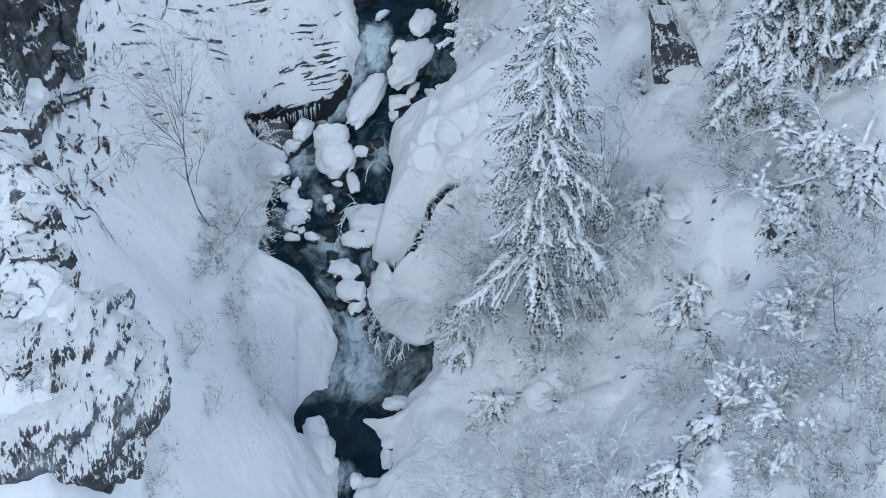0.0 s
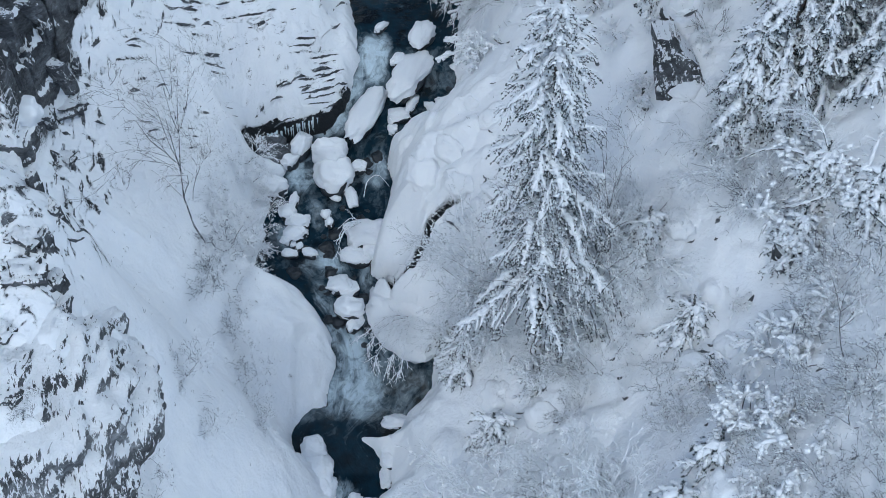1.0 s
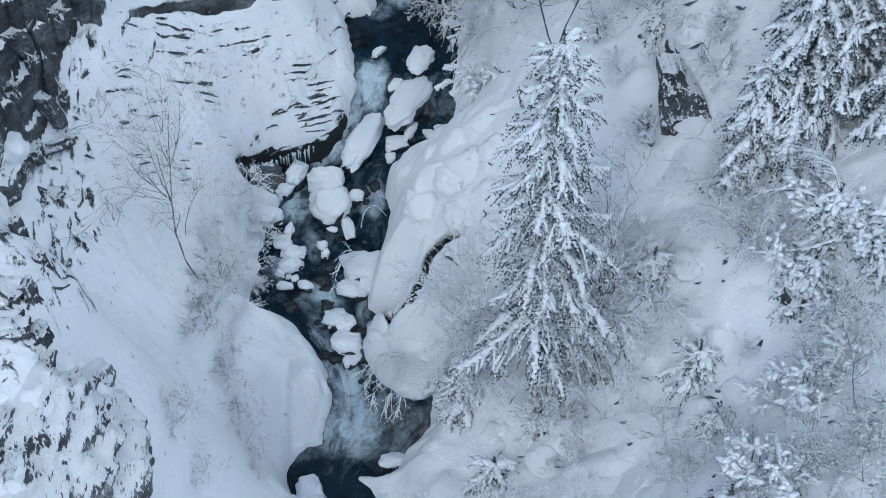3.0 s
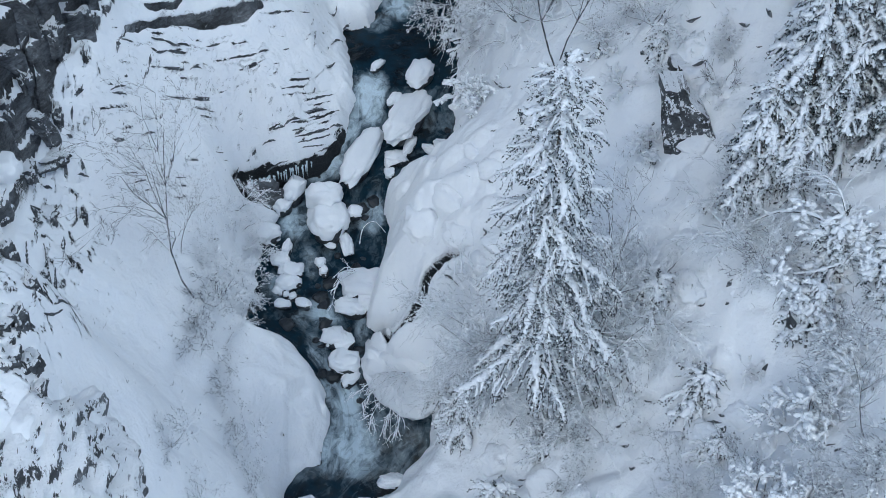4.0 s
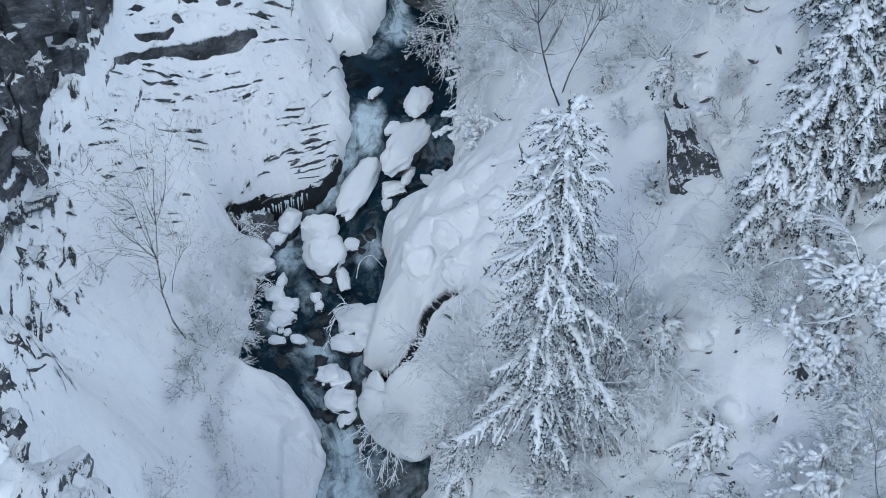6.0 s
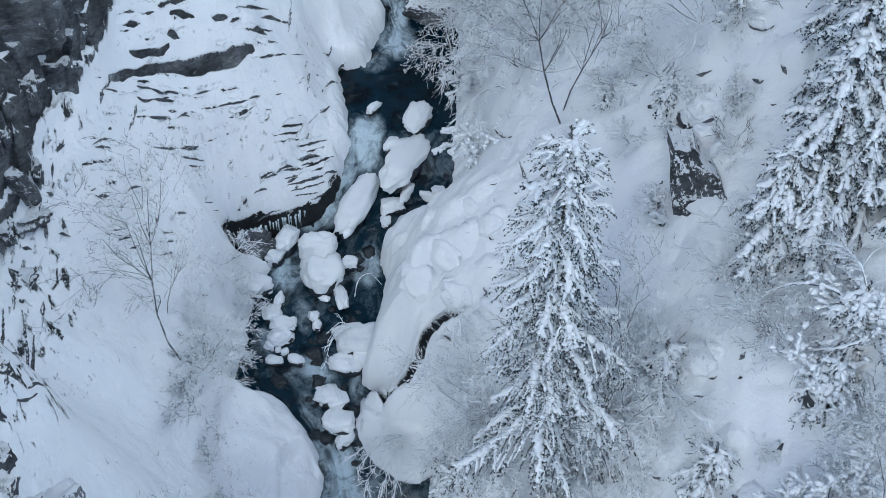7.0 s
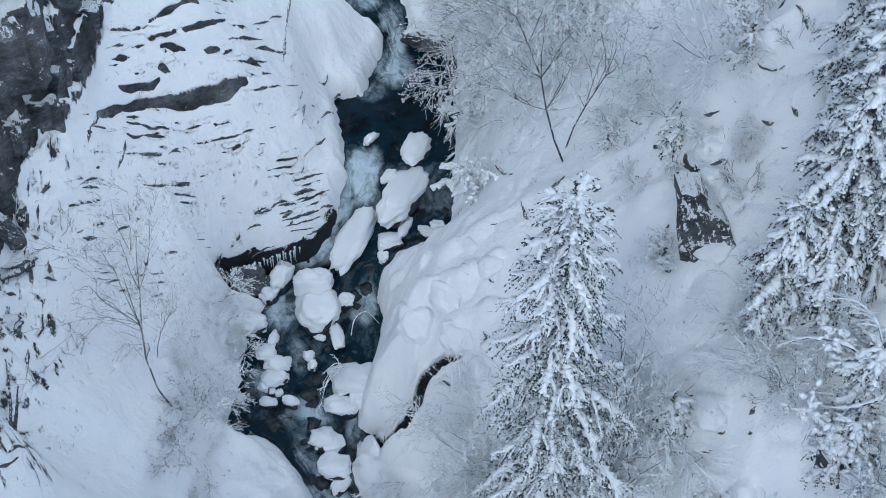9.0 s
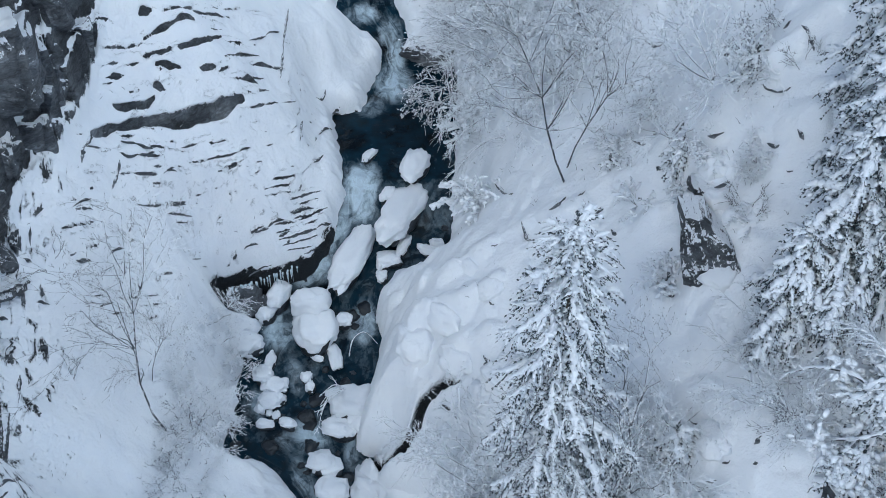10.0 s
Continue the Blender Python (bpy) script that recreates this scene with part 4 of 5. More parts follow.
class Soup:
    """Gathers tubes, lumps and tufts for one mesh."""

    def __init__(self):
        self.v, self.f = [], []

    def tube(self, pts, radii, sides=5, squash=1.0):
        start = len(self.v)
        n = len(pts)
        for i, (p, r) in enumerate(zip(pts, radii)):
            a = pts[min(i + 1, n - 1)] - pts[max(i - 1, 0)]
            a = a.normalized() if a.length > 1e-6 else Vector((0, 0, 1))
            side = a.cross(Vector((0, 0, 1)))
            side = side.normalized() if side.length > 1e-3 else Vector((1, 0, 0))
            up = side.cross(a).normalized()
            for k in range(sides):
                t = 2 * math.pi * k / sides
                self.v.append(p + side * (r * math.cos(t)) + up * (r * squash * math.sin(t)))
        for i in range(n - 1):
            for k in range(sides):
                a, b = start + i * sides + k, start + i * sides + (k + 1) % sides
                self.f.append((a, b, b + sides, a + sides))
        self.f.append(tuple(start + k for k in range(sides))[::-1])
        self.f.append(tuple(start + (n - 1) * sides + k for k in range(sides)))

    def tuft(self, p, way, length, rng, blades=4, wide=0.25):
        for _ in range(blades):
            d = (way + Vector((rng.uniform(-1, 1), rng.uniform(-1, 1), rng.uniform(-0.9, 0.5))) * 0.7).normalized() * length * rng.uniform(0.7, 1.2)
            s = d.cross(Vector((rng.uniform(-1, 1), rng.uniform(-1, 1), rng.uniform(-1, 1)))).normalized() * length * wide
            i = len(self.v)
            self.v += [p - s * 0.5, p + d * 0.55 + s, p + d, p + d * 0.45 - s]
            self.f.append((i, i + 1, i + 2, i + 3))

    def lump(self, p, rx, ry, rz, rng, turn=0.0, rings=4, sides=7):
        i0 = len(self.v)
        c, s = math.cos(turn), math.sin(turn)
        for r in range(1, rings):
            th = math.pi * r / rings
            for k in range(sides):
                ph = 2 * math.pi * k / sides
                j = rng.uniform(0.82, 1.15)
                x, y, z = rx * math.sin(th) * math.cos(ph) * j, ry * math.sin(th) * math.sin(ph) * j, rz * math.cos(th)
                self.v.append(p + Vector((x * c - y * s, x * s + y * c, z)))
        top, bot = len(self.v), len(self.v) + 1
        self.v += [p + Vector((0, 0, rz)), p - Vector((0, 0, rz))]
        for k in range(sides):
            n = (k + 1) % sides
            self.f.append((i0 + k, i0 + n, top))
            self.f.append((i0 + (rings - 2) * sides + n, i0 + (rings - 2) * sides + k, bot))
            for r in range(rings - 2):
                a = i0 + r * sides
                self.f.append((a + k, a + sides + k, a + sides + n, a + n))

    def mesh(self, name, material, flat=False):
        return mesh_of(name, [tuple(v) for v in self.v], self.f, material, flat)


# ---- spruces ----
def bough_meshes(length, droop, rng, tag, load=1.0):
    """One snow-laden spruce bough along +x: dark sprays below, snow on top."""
    dark, white = Soup(), Soup()
    bend, wave = rng.uniform(-0.15, 0.15), rng.uniform(0, 6)

    def along(s):
        side = bend * length * s * s + 0.025 * length * math.sin(wave + 7 * s)
        return Vector((length * s * (1 - 0.15 * droop * s), side,
                       -droop * length * (0.35 * s + 0.65 * s ** 1.7) * 0.75 + 0.12 * length * max(0, s - 0.7)))

    n = 12
    spine = [along(i / n) for i in range(n + 1)]
    dark.tube(spine, [0.035 * (1 - 0.8 * i / n) * (0.5 + length / 3) for i in range(n + 1)], 4)
    wide = (0.095 + 0.045 * length) * (0.6 + 0.4 * load)
    m = max(8, int(length / 0.085))
    white.tube([along(0.12 + 0.88 * i / m) + Vector((0, rng.uniform(-0.045, 0.045), rng.uniform(0.02, 0.06))) for i in range(m + 1)],
               [wide * rng.uniform(0.3, 1.3) * (1.05 - 0.55 * i / m) * (0.4 if i in (0, m) else 1) for i in range(m + 1)], 6, 0.7)
    count = max(5, int(length / 0.20))
    for i in range(count):
        s = 0.16 + 0.84 * (i + rng.uniform(-0.35, 0.35)) / count
        base = along(min(1, s))
        for sgn in (-1, 1):
            reach = (0.40 * length * (1 - s) ** 0.7 * min(1, s * 4) + 0.18) * rng.uniform(0.45, 1.2)
            yaw = sgn * radians(rng.uniform(34, 68))
            ahead = (along(min(1, s + 0.05)) - along(s - 0.05)).normalized()
            way = Matrix.Rotation(yaw, 3, "Z") @ ahead
            sag, curl = rng.uniform(0.2, 0.9), rng.uniform(-0.1, 0.35) * -sgn
            side = Vector((-way.y, way.x, 0))

            def out(q):
                return base + way * reach * q + side * (curl * reach * q * q) + Vector((0, 0, -sag * reach * q * q))

            dark.tube([out(q) for q in (0, 0.5, 1.0)], [0.012, 0.009, 0.004], 3)
            m = max(2, int(reach / 0.075))
            for k in range(m):
                dark.tuft(out((k + 0.85) / m) + Vector((0, 0, -0.03)), way + Vector((0, 0, -0.35)), 0.115, rng, 3, 0.22)
            if rng.random() < 0.26 + 0.22 * load:
                fat, q0, q1 = rng.uniform(0.034, 0.064) * (0.45 + 0.55 * load), rng.uniform(0.05, 0.4), rng.uniform(0.6, 1.0)
                n2 = max(3, int(reach / 0.10))
                white.tube([out(q0 + (q1 - q0) * g / n2) + Vector((rng.uniform(-0.02, 0.02), rng.uniform(-0.02, 0.02), 0.03)) for g in range(n2 + 1)],
                           [fat * rng.uniform(0.45, 1.6) * (0.45 if g in (0, n2) else 1) for g in range(n2 + 1)], 5, 0.75)
            q = rng.uniform(0.1, 0.4)
            while q < 1.0:
                fat = rng.uniform(0.035, 0.085) * (0.5 + 0.5 * load)
                if rng.random() < 0.42 + 0.16 * load:
                    white.lump(out(q) + Vector((rng.uniform(-0.05, 0.05), rng.uniform(-0.05, 0.05), 0.02)), fat * rng.uniform(1.0, 1.7), fat, fat * 0.7, rng, yaw + rng.uniform(-0.5, 0.5), 3, 5)
                q += fat * rng.uniform(1.8, 3.2) / max(0.3, reach)
    return dark.mesh("bough_" + tag, NEEDLES, True), white.mesh("bough_snow_" + tag, SNOW_M)


BOUGHS = {}
for size in (0.7, 1.2, 1.8, 2.5, 3.2):
    BOUGHS[size] = [bough_meshes(size, dr, random.Random(int(size * 100 + dr * 10)), f"{size}_{dr}") for dr in (0.4, 0.65, 0.9)]
    BOUGHS[-size] = [bough_meshes(size, dr, random.Random(int(size * 130 + dr * 10)), f"heavy_{size}_{dr}", 1.65) for dr in (0.5, 0.75, 1.0)]


def spruce(x, y, height, reach, clear, label, seed, name="spruce", lean=(0.0, 0.0), step=0.50, shape=0.68, z=None, whorl=5, heavy=False):
    rng = random.Random(seed)
    z = ground_at(x, y) - 0.2 if z is None else z
    thing = tagged(new(name), label, "tree", "snowy spruces")
    thing.matrix_world = pose(x, y, z, lean[0], lean[1], 0)
    s = Soup()
    n = 14
    s.tube([Vector((0.05 * math.sin(i), 0.05 * math.cos(i * 1.3), height * i / n)) for i in range(n + 1)],
           [(0.012 * height) * (1 - 0.96 * i / n) + 0.006 for i in range(n + 1)], 9)
    part("trunk", s.mesh("trunk", BARK), thing, "grey-brown bark dusted with snow")
    h, turn = clear, rng.uniform(0, 6)
    while h < height - 0.25:
        f = (height - h) / (height - clear)
        want = max(0.35, reach * f ** shape)
        k = whorl
        for i in range(k):
            turn += 2 * math.pi / k + rng.uniform(-0.25, 0.25)
            size = want * rng.uniform(0.55, 1.22)
            near = min((v for v in BOUGHS if v > 0), key=lambda v: abs(v - size))
            me, sn = rng.choice(BOUGHS[-near if heavy else near])
            sc = size / near
            b = part("bough", me, thing)
            tilt = rng.uniform(-14, 12) + (-25 * (1 - f) if f < 0.3 else 0)
            b.matrix_basis = Matrix.LocRotScale((0, 0, h + rng.uniform(-0.15, 0.15)), Euler((0, radians(tilt), turn)), (sc, sc, sc))
            tagged(part("snow_load", sn, b, "fresh snow"), kind="stuff")
        turn += 0.6
        h += step * (0.55 + 0.6 * f) * rng.uniform(0.85, 1.15)
    t = Soup()
    for i in range(14):
        t.tuft(Vector((0, 0, height - 0.6 + 0.05 * i)), Vector((rng.uniform(-1, 1), rng.uniform(-1, 1), 0.8)), 0.13, rng, 3)
    part("leader", t.mesh("leader", NEEDLES, True), thing)
    return thing


spruce(4.1, -6.5, 18.9, 3.35, 4.6, "tall snow-laden spruce standing alone on the bank slope", 3, step=0.92, shape=0.48, whorl=6)
spruce(13.6, -2.9, 13.0, 2.9, 0.8, "tall spruce with snow on every bough", 5, step=0.62, whorl=4, heavy=True)
spruce(12.2, -3.2, 6.3, 2.2, 0.3, "smaller spruce bowed under heavy snow beside a boulder", 9, step=0.48, shape=0.55, heavy=True)
spruce(15.4, -1.0, 14.5, 2.9, 1.0, "dark spruce standing close against its neighbour", 8, step=0.66, whorl=4, heavy=True)
spruce(16.8, -4.0, 9.5, 2.5, 0.4, "broad spruce with snow heaped on its boughs", 10, step=0.6, whorl=4, heavy=True)

spruce(15.0, -2.7, 12.0, 2.7, 1.2, "dark spruce with thin snow on its boughs", 21, step=0.60, whorl=5)
spruce(17.3, -2.0, 12.0, 2.7, 1.2, "dark spruce with thin snow on its boughs", 22, step=0.60, whorl=5)
spruce(14.9, 1.2, 12.5, 2.7, 0.8, "snowy spruce growing above its neighbours on the slope", 12, step=0.62, whorl=5, heavy=True)
spruce(16.6, 3.4, 11.0, 2.6, 0.6, "snowy spruce growing above its neighbours on the slope", 13, step=0.62, whorl=5, heavy=True)

for i, (x, y, high, wide) in enumerate(YOUNG):
    k = 1.3 if y < 0 else 0.75
    spruce(x, y, k * high, k * wide, 0.1, "young spruce bowed under lumps of snow", 200 + i, "young_spruce", whorl=6, heavy=True, step=0.50, shape=0.5)


# ---- bare trees and shrubs ----
def twig_mesh(seed, height, stems, spread, levels, fork, thick, tag, arch=0.0, load=0.15, fat=0.025, keep=(0.5, 0.8), least=0.006, fork0=0, coat=False, skin=None, buds=0.0, wide=(22, 58)):
    rng = random.Random(seed)
    wood, white, stem = Soup(), Soup(), Soup()

    def grow(p, way, length, r, lev):
        n = 5 if lev < 1 else 3 if lev < 3 else 2
        pts, radii, w = [p], [r], way
        for i in range(n):
            w = (w + Vector((rng.uniform(-1, 1), rng.uniform(-1, 1), rng.uniform(-0.6, 0.8) - arch * (1 + lev))) * 0.3).normalized()
            pts.append(pts[-1] + w * length / n)
            radii.append(max(least * 0.7, r * (1 - 0.55 * (i + 1) / n)))
        (stem if lev < 1 else wood).tube(pts, radii, 3 if lev > 1 else 5)
        if lev > 0 and rng.random() < load:
            if coat and lev < 3:
                white.tube([v + Vector((0, 0, r * 0.6 + 0.01)) for v in pts],
                           [fat * rng.uniform(0.25, 1.4) * (0.3 if i == n else 1) for i in range(n + 1)], 4 if lev < 3 else 3, 0.75)
            for p_ in pts[1:]:
                if rng.random() < (0.6 if coat else 0.7):
                    s = fat * (rng.uniform(0.5, 1.4) if coat else rng.uniform(0.5, 1.3))
                    white.lump(p_ + Vector((0, 0, r + 0.2 * s)), s * rng.uniform(1.0, 1.9), s, s * 0.7, rng, math.atan2(w.y, w.x), 3, 5)
        if lev >= levels - 1:
            for p_ in pts[1:]:
                if coat and rng.random() < 0.35:
                    white.tuft(p_, w, rng.uniform(0.06, 0.11), rng, 1, 0.3)
                if rng.random() < buds:
                    wood.tuft(p_, w, rng.uniform(0.03, 0.075), rng, 2, 0.55)
        if lev < levels:
            for i in range(fork if lev or not fork0 else fork0):
                k = rng.randint(1, n) if lev else rng.choice((2, 3, 4, 5))
                axis_v = Vector((rng.uniform(-1, 1), rng.uniform(-1, 1), rng.uniform(-0.4, 0.4))).normalized()
                nw = (Matrix.Rotation(radians(rng.uniform(*wide)), 3, axis_v) @ w).normalized()
                grow(pts[k], nw, length * rng.uniform(*keep), max(least, radii[k] * 0.7), lev + 1)

    for i in range(stems):
        a = 2 * math.pi * i / stems + rng.uniform(-0.5, 0.5)
        way = Vector((math.cos(a) * spread, math.sin(a) * spread, 1)).normalized()
        grow(Vector((math.cos(a) * 0.08, math.sin(a) * 0.08, -0.15)), way, height * rng.uniform(0.38, 0.5), thick * rng.uniform(0.7, 1), 0)
    return wood.mesh("branches_" + tag, skin or TWIGS, True), white.mesh("snow_" + tag, SNOW_M), stem.mesh("stems_" + tag, BIRCH if skin else TWIGS, True)


KINDS = {
    "birch": [twig_mesh(11 + i, 14.5, 1, 0.03, 4, 4, 0.046, f"birch{i}", 0.02, 0.30, 0.02, (0.30, 0.55), 0.0066, 28, buds=0.03, skin=BIRCH, wide=(30, 72)) for i in range(3)],
    "shrub": [twig_mesh(21 + i, 2.0, 8, 0.9, 4, 3, 0.02, f"shrub{i}", 0.06, 0.22, 0.026, (0.5, 0.80), 0.0080, buds=0.14, skin=GREY, wide=(25, 65)) for i in range(3)],
    "frost": [twig_mesh(51 + i, 3.3, 7, 0.8, 4, 3, 0.03, f"frost{i}", 0.10, 0.40, 0.026, (0.45, 0.78), 0.0085, 4, True, FROST, 0.10) for i in range(3)],
    "laden": [twig_mesh(31 + i, 2.0, 9, 1.0, 3, 3, 0.028, f"laden{i}", 0.2, 0.9, 0.068, (0.45, 0.75), 0.009, 0, True) for i in range(3)],
    "sprig": [twig_mesh(41 + i, 1.3, 4, 0.6, 3, 3, 0.012, f"sprig{i}", 0.0, 0.1, 0.02) for i in range(2)],
}
NAMES = {"birch": "bare_tree", "shrub": "shrub", "frost": "frosted_shrub", "laden": "laden_shrub", "sprig": "sprig"}
KIND_LABELS = {
    "birch": "slender leafless tree with frosted grey twigs in snow",
    "shrub": "leafless frosted shrub growing out of deep snow",
    "frost": "bushy leafless shrub white with hoar frost and snow",
    "laden": "low shrub weighed down by thick clumps of snow",
    "sprig": "thin bare twigs poking out of the snow",
}


def plant(kind, x, y, size, turn=0.0, lean=(0, 0), dz=0.0, label=""):
    rng = random.Random(int(x * 91 + y * 37))
    me, sn, st = rng.choice(KINDS[kind])
    thing = tagged(new(NAMES[kind]), label or KIND_LABELS[kind], "tree" if kind == "birch" else "shrub", "bare trees and shrubs")
    thing.matrix_world = pose(x, y, ground_at(x, y) + dz, lean[0], lean[1], turn or rng.uniform(0, 360)) @ Matrix.Scale(size, 4)
    part("stem", st, thing)
    tagged(part("crown", me, thing), kind="stuff")
    tagged(part("snow_load", sn, thing, "clinging snow"), kind="stuff")
    return thing


for row in PLANTS:
    plant(*row)


# ---- boulders ----
def blob(rx, ry, rz, seed, rough, material, name, low=-1.0, sub=4, k=1.6, boxy=1.0, fine=0.2, ribs=0.0):
    """A lumpy rounded mass, cut off below low times its height."""
    bm = bmesh.new()
    bmesh.ops.create_icosphere(bm, subdivisions=sub, radius=1)
    off = Vector((seed * 3.1, seed * 1.7, seed * 0.9))
    for v in bm.verts:
        p = v.co.copy()
        d = 1 + rough * noise.noise(p * k + off) + 0.45 * rough * noise.noise(p * k * 2.7 + off) + fine * rough * noise.noise(p * k * 6 + off)
        if ribs:
            d += ribs * noise.noise(Vector((p.x * 9 + 0.8 * noise.noise(p * 2.5), p.y * 2.2, p.z * 2.2))) + 0.5 * ribs * noise.noise(Vector((p.x * 21, p.y * 6, p.z * 6)))
        p = Vector([math.copysign(abs(c) ** boxy, c) for c in p])
        v.co = Vector((p.x * rx * d, p.y * ry * d, max(p.z, low) * rz * d))
    me = bpy.data.meshes.new(name)
    bm.to_mesh(me)
    bm.free()
    me.materials.append(material)
    me.polygons.foreach_set("use_smooth", [True] * len(me.polygons))
    return me


def joined(meshes, name):
    """Lumps that have frozen together, as one mesh; meshes: pairs of a mesh and its pose."""
    bm = bmesh.new()
    for me, m in meshes:
        me.transform(m)
        bm.from_mesh(me)
        bpy.data.meshes.remove(me)
    out = bpy.data.meshes.new(name)
    bm.to_mesh(out)
    bm.free()
    out.polygons.foreach_set("use_smooth", [True] * len(out.polygons))
    return out


def boulder(lumps_of, label, seed):
    """A wet rock with a thick cap of snow, both of one or more lumps."""
    x, y, *_ = lumps_of[0]
    z = float(level(y))
    thing = tagged(new("boulder"), label, "boulder", "boulders in the stream")
    thing.matrix_world = pose(x, y, z)
    stone, cap = [], []
    for i, (px, py, rx, ry, high, turn) in enumerate(lumps_of):
        dz = float(level(py)) - z
        k = seed * 7 + i
        at = pose(px - x, py - y, dz, 0, 0, turn)
        stone.append((blob(rx * 0.92, ry * 0.92, high * 0.5, k, 0.32, WET, "rock", sub=3, boxy=0.8), at @ Matrix.Translation((0.06, -0.05, 0.0))))
        cap.append((blob(rx * 1.04, ry * 1.12, high * 0.62, k + 40, 0.34, SNOW_M, "snow_cap", low=-0.75, sub=4, k=1.4, boxy=0.84, fine=0.2), at @ Matrix.Translation((0, 0.03, high * 0.42))))
    rock, snow = joined(stone, "rock"), joined(cap, "snow_cap")
    rock.materials.append(WET)
    snow.materials.append(SNOW_M)
    part("rock", rock, thing, "wet dark stone")
    part("snow_cap", snow, thing, "smooth rounded snow")
    return thing


for i, row in enumerate(STONES):
    boulder(row, "stream boulder under a thick rounded snow cap" if max(l[2] for l in row) > 0.5 else "small stone with a snow cap in the rapids", i + 1)


# ---- bare stones in the water ----
def wet_stone(x, y, r, seed):
    ob = new("wet_stone", blob(r, r * 0.85, r * 0.6, seed, 0.4, WET, "wet_stone", sub=3, boxy=0.9))
    ob.matrix_world = pose(x, y, float(level(y)) - r * 0.3, 0, 0, seed * 47)
    return tagged(ob, "dark wet stone washed by the rapids", "stone", "wet stones in the stream")


rng = random.Random(12)
n_wet = 0
while n_wet < 34:
    x, y = rng.uniform(-9.5, 0.5), rng.uniform(-1.5, 13.0)
    px, py = np.array([x]), np.array([y])
    if in_stream(px, py)[0] and min(near_line(px, py, BANKS[0])[0][0], near_line(px, py, BANKS[1])[0][0]) > 0.1:
        if all(math.hypot(x - l[0], y - l[1]) > 0.8 * l[3] for s in STONES for l in s):
            n_wet += 1
            wet_stone(x, y, rng.choice((0.18, 0.22, 0.3, 0.42)), n_wet)


# ---- boulders buried on the banks ----
# Rounded snow over hidden boulders: (x, y, radius).
MOUNDS_A = [
    (-0.88, 3.3, 0.83), (0.31, 3.58, 0.67), (0.92, 1.83, 0.66), (2.28, 3.78, 0.51), (2.62, 0.11, 0.59), (3.07, 0.74, 0.39), (-1.55, -0.83, 1.5), (-1.18, -1.68, 0.65),
    (1.75, 0.09, 0.5),
]
MOUNDS_B = [
    (1.43, 5.4, 0.36), (10.37, 0.11, 0.65), (10.22, -10.92, 0.6), (11.43, -10.39, 0.56), (9.92, -10.01, 0.52), (11.86, -12.5, 0.4), (4.33, -9.3, 0.74), (5.67, -10.54, 0.63),
    (6.47, -11.67, 0.57), (2.45, -7.36, 0.67), (10.12, -17.33, 0.63), (11.25, -18.6, 0.54), (9.02, -9.97, 0.52), (9.75, -5.57, 0.57), (9.07, -5.07, 0.48), (-2.4, -0.41, 1.43),
]


def mound(x, y, r, seed):
    """A boulder wholly under snow, leaning with the slope it lies on."""
    rng2 = random.Random(seed)
    k, e = rng2.uniform(0.95, 1.3), 0.5
    ob = new("snow_mound", blob(1.15 * r * k, 1.15 * r / k, r * 0.62, seed, 0.36, SNOW_M, "snow_mound", sub=4, k=1.2, boxy=0.95, fine=0.25))
    sx, sy = (ground_at(x + e, y) - ground_at(x - e, y)) / (2 * e), (ground_at(x, y + e) - ground_at(x, y - e)) / (2 * e)
    up = Vector((-0.7 * sx, -0.7 * sy, 1)).normalized()
    ob.matrix_world = Matrix.Translation((x, y, ground_at(x, y) - 0.33 * r)) @ up.to_track_quat("Z", "Y").to_matrix().to_4x4()
    return tagged(ob, "boulder buried under a rounded pillow of snow", "snow", "snow pillows on the banks")


for i, row in enumerate(MOUNDS_A + MOUNDS_B):
    mound(*row, 700 + i)


# ---- rocks on the slope ----
def slope_rock(x, y, z, rx, ry, rz, turn, tip, cap, label, seed, boxy=0.6, stone=None):
    thing = tagged(new("rock_outcrop"), label, "rock", "rocks on the slope")
    thing.matrix_world = pose(x, y, z, 0, 0, turn)
    r = part("rock", blob(rx, ry, rz, seed, 0.38 if boxy < 0.8 else 0.32, stone or ROCK, "rock", sub=5 if boxy < 0.8 else 6, k=1.1, boxy=boxy, ribs=0.0 if boxy < 0.8 else 0.09), thing, "grey weathered stone")
    r.matrix_basis = pose(0, 0, 0, tip, 0, 0)
    if boxy > 0.8:
        c = part("snow_cap", blob(rx * 0.82, ry * 0.8, rz * 0.84, seed + 3, 0.34, SNOW_M, "snow_cap", sub=5, k=1.2, boxy=boxy, fine=0.3), thing, "snow lying on its crown")
        c.matrix_basis = Matrix.Translation((-0.5, 0.85, 0.5))
    if cap:
        c = part("snow_cap", blob(rx * 0.95, ry * 0.85, cap, seed + 9, 0.3, SNOW_M, "snow_cap", low=-0.5, sub=4, boxy=0.85), thing, "rounded snow")
        c.matrix_basis = Matrix.Translation((0.25 * rx, 0.75 * ry, rz * 0.75))
    return thing


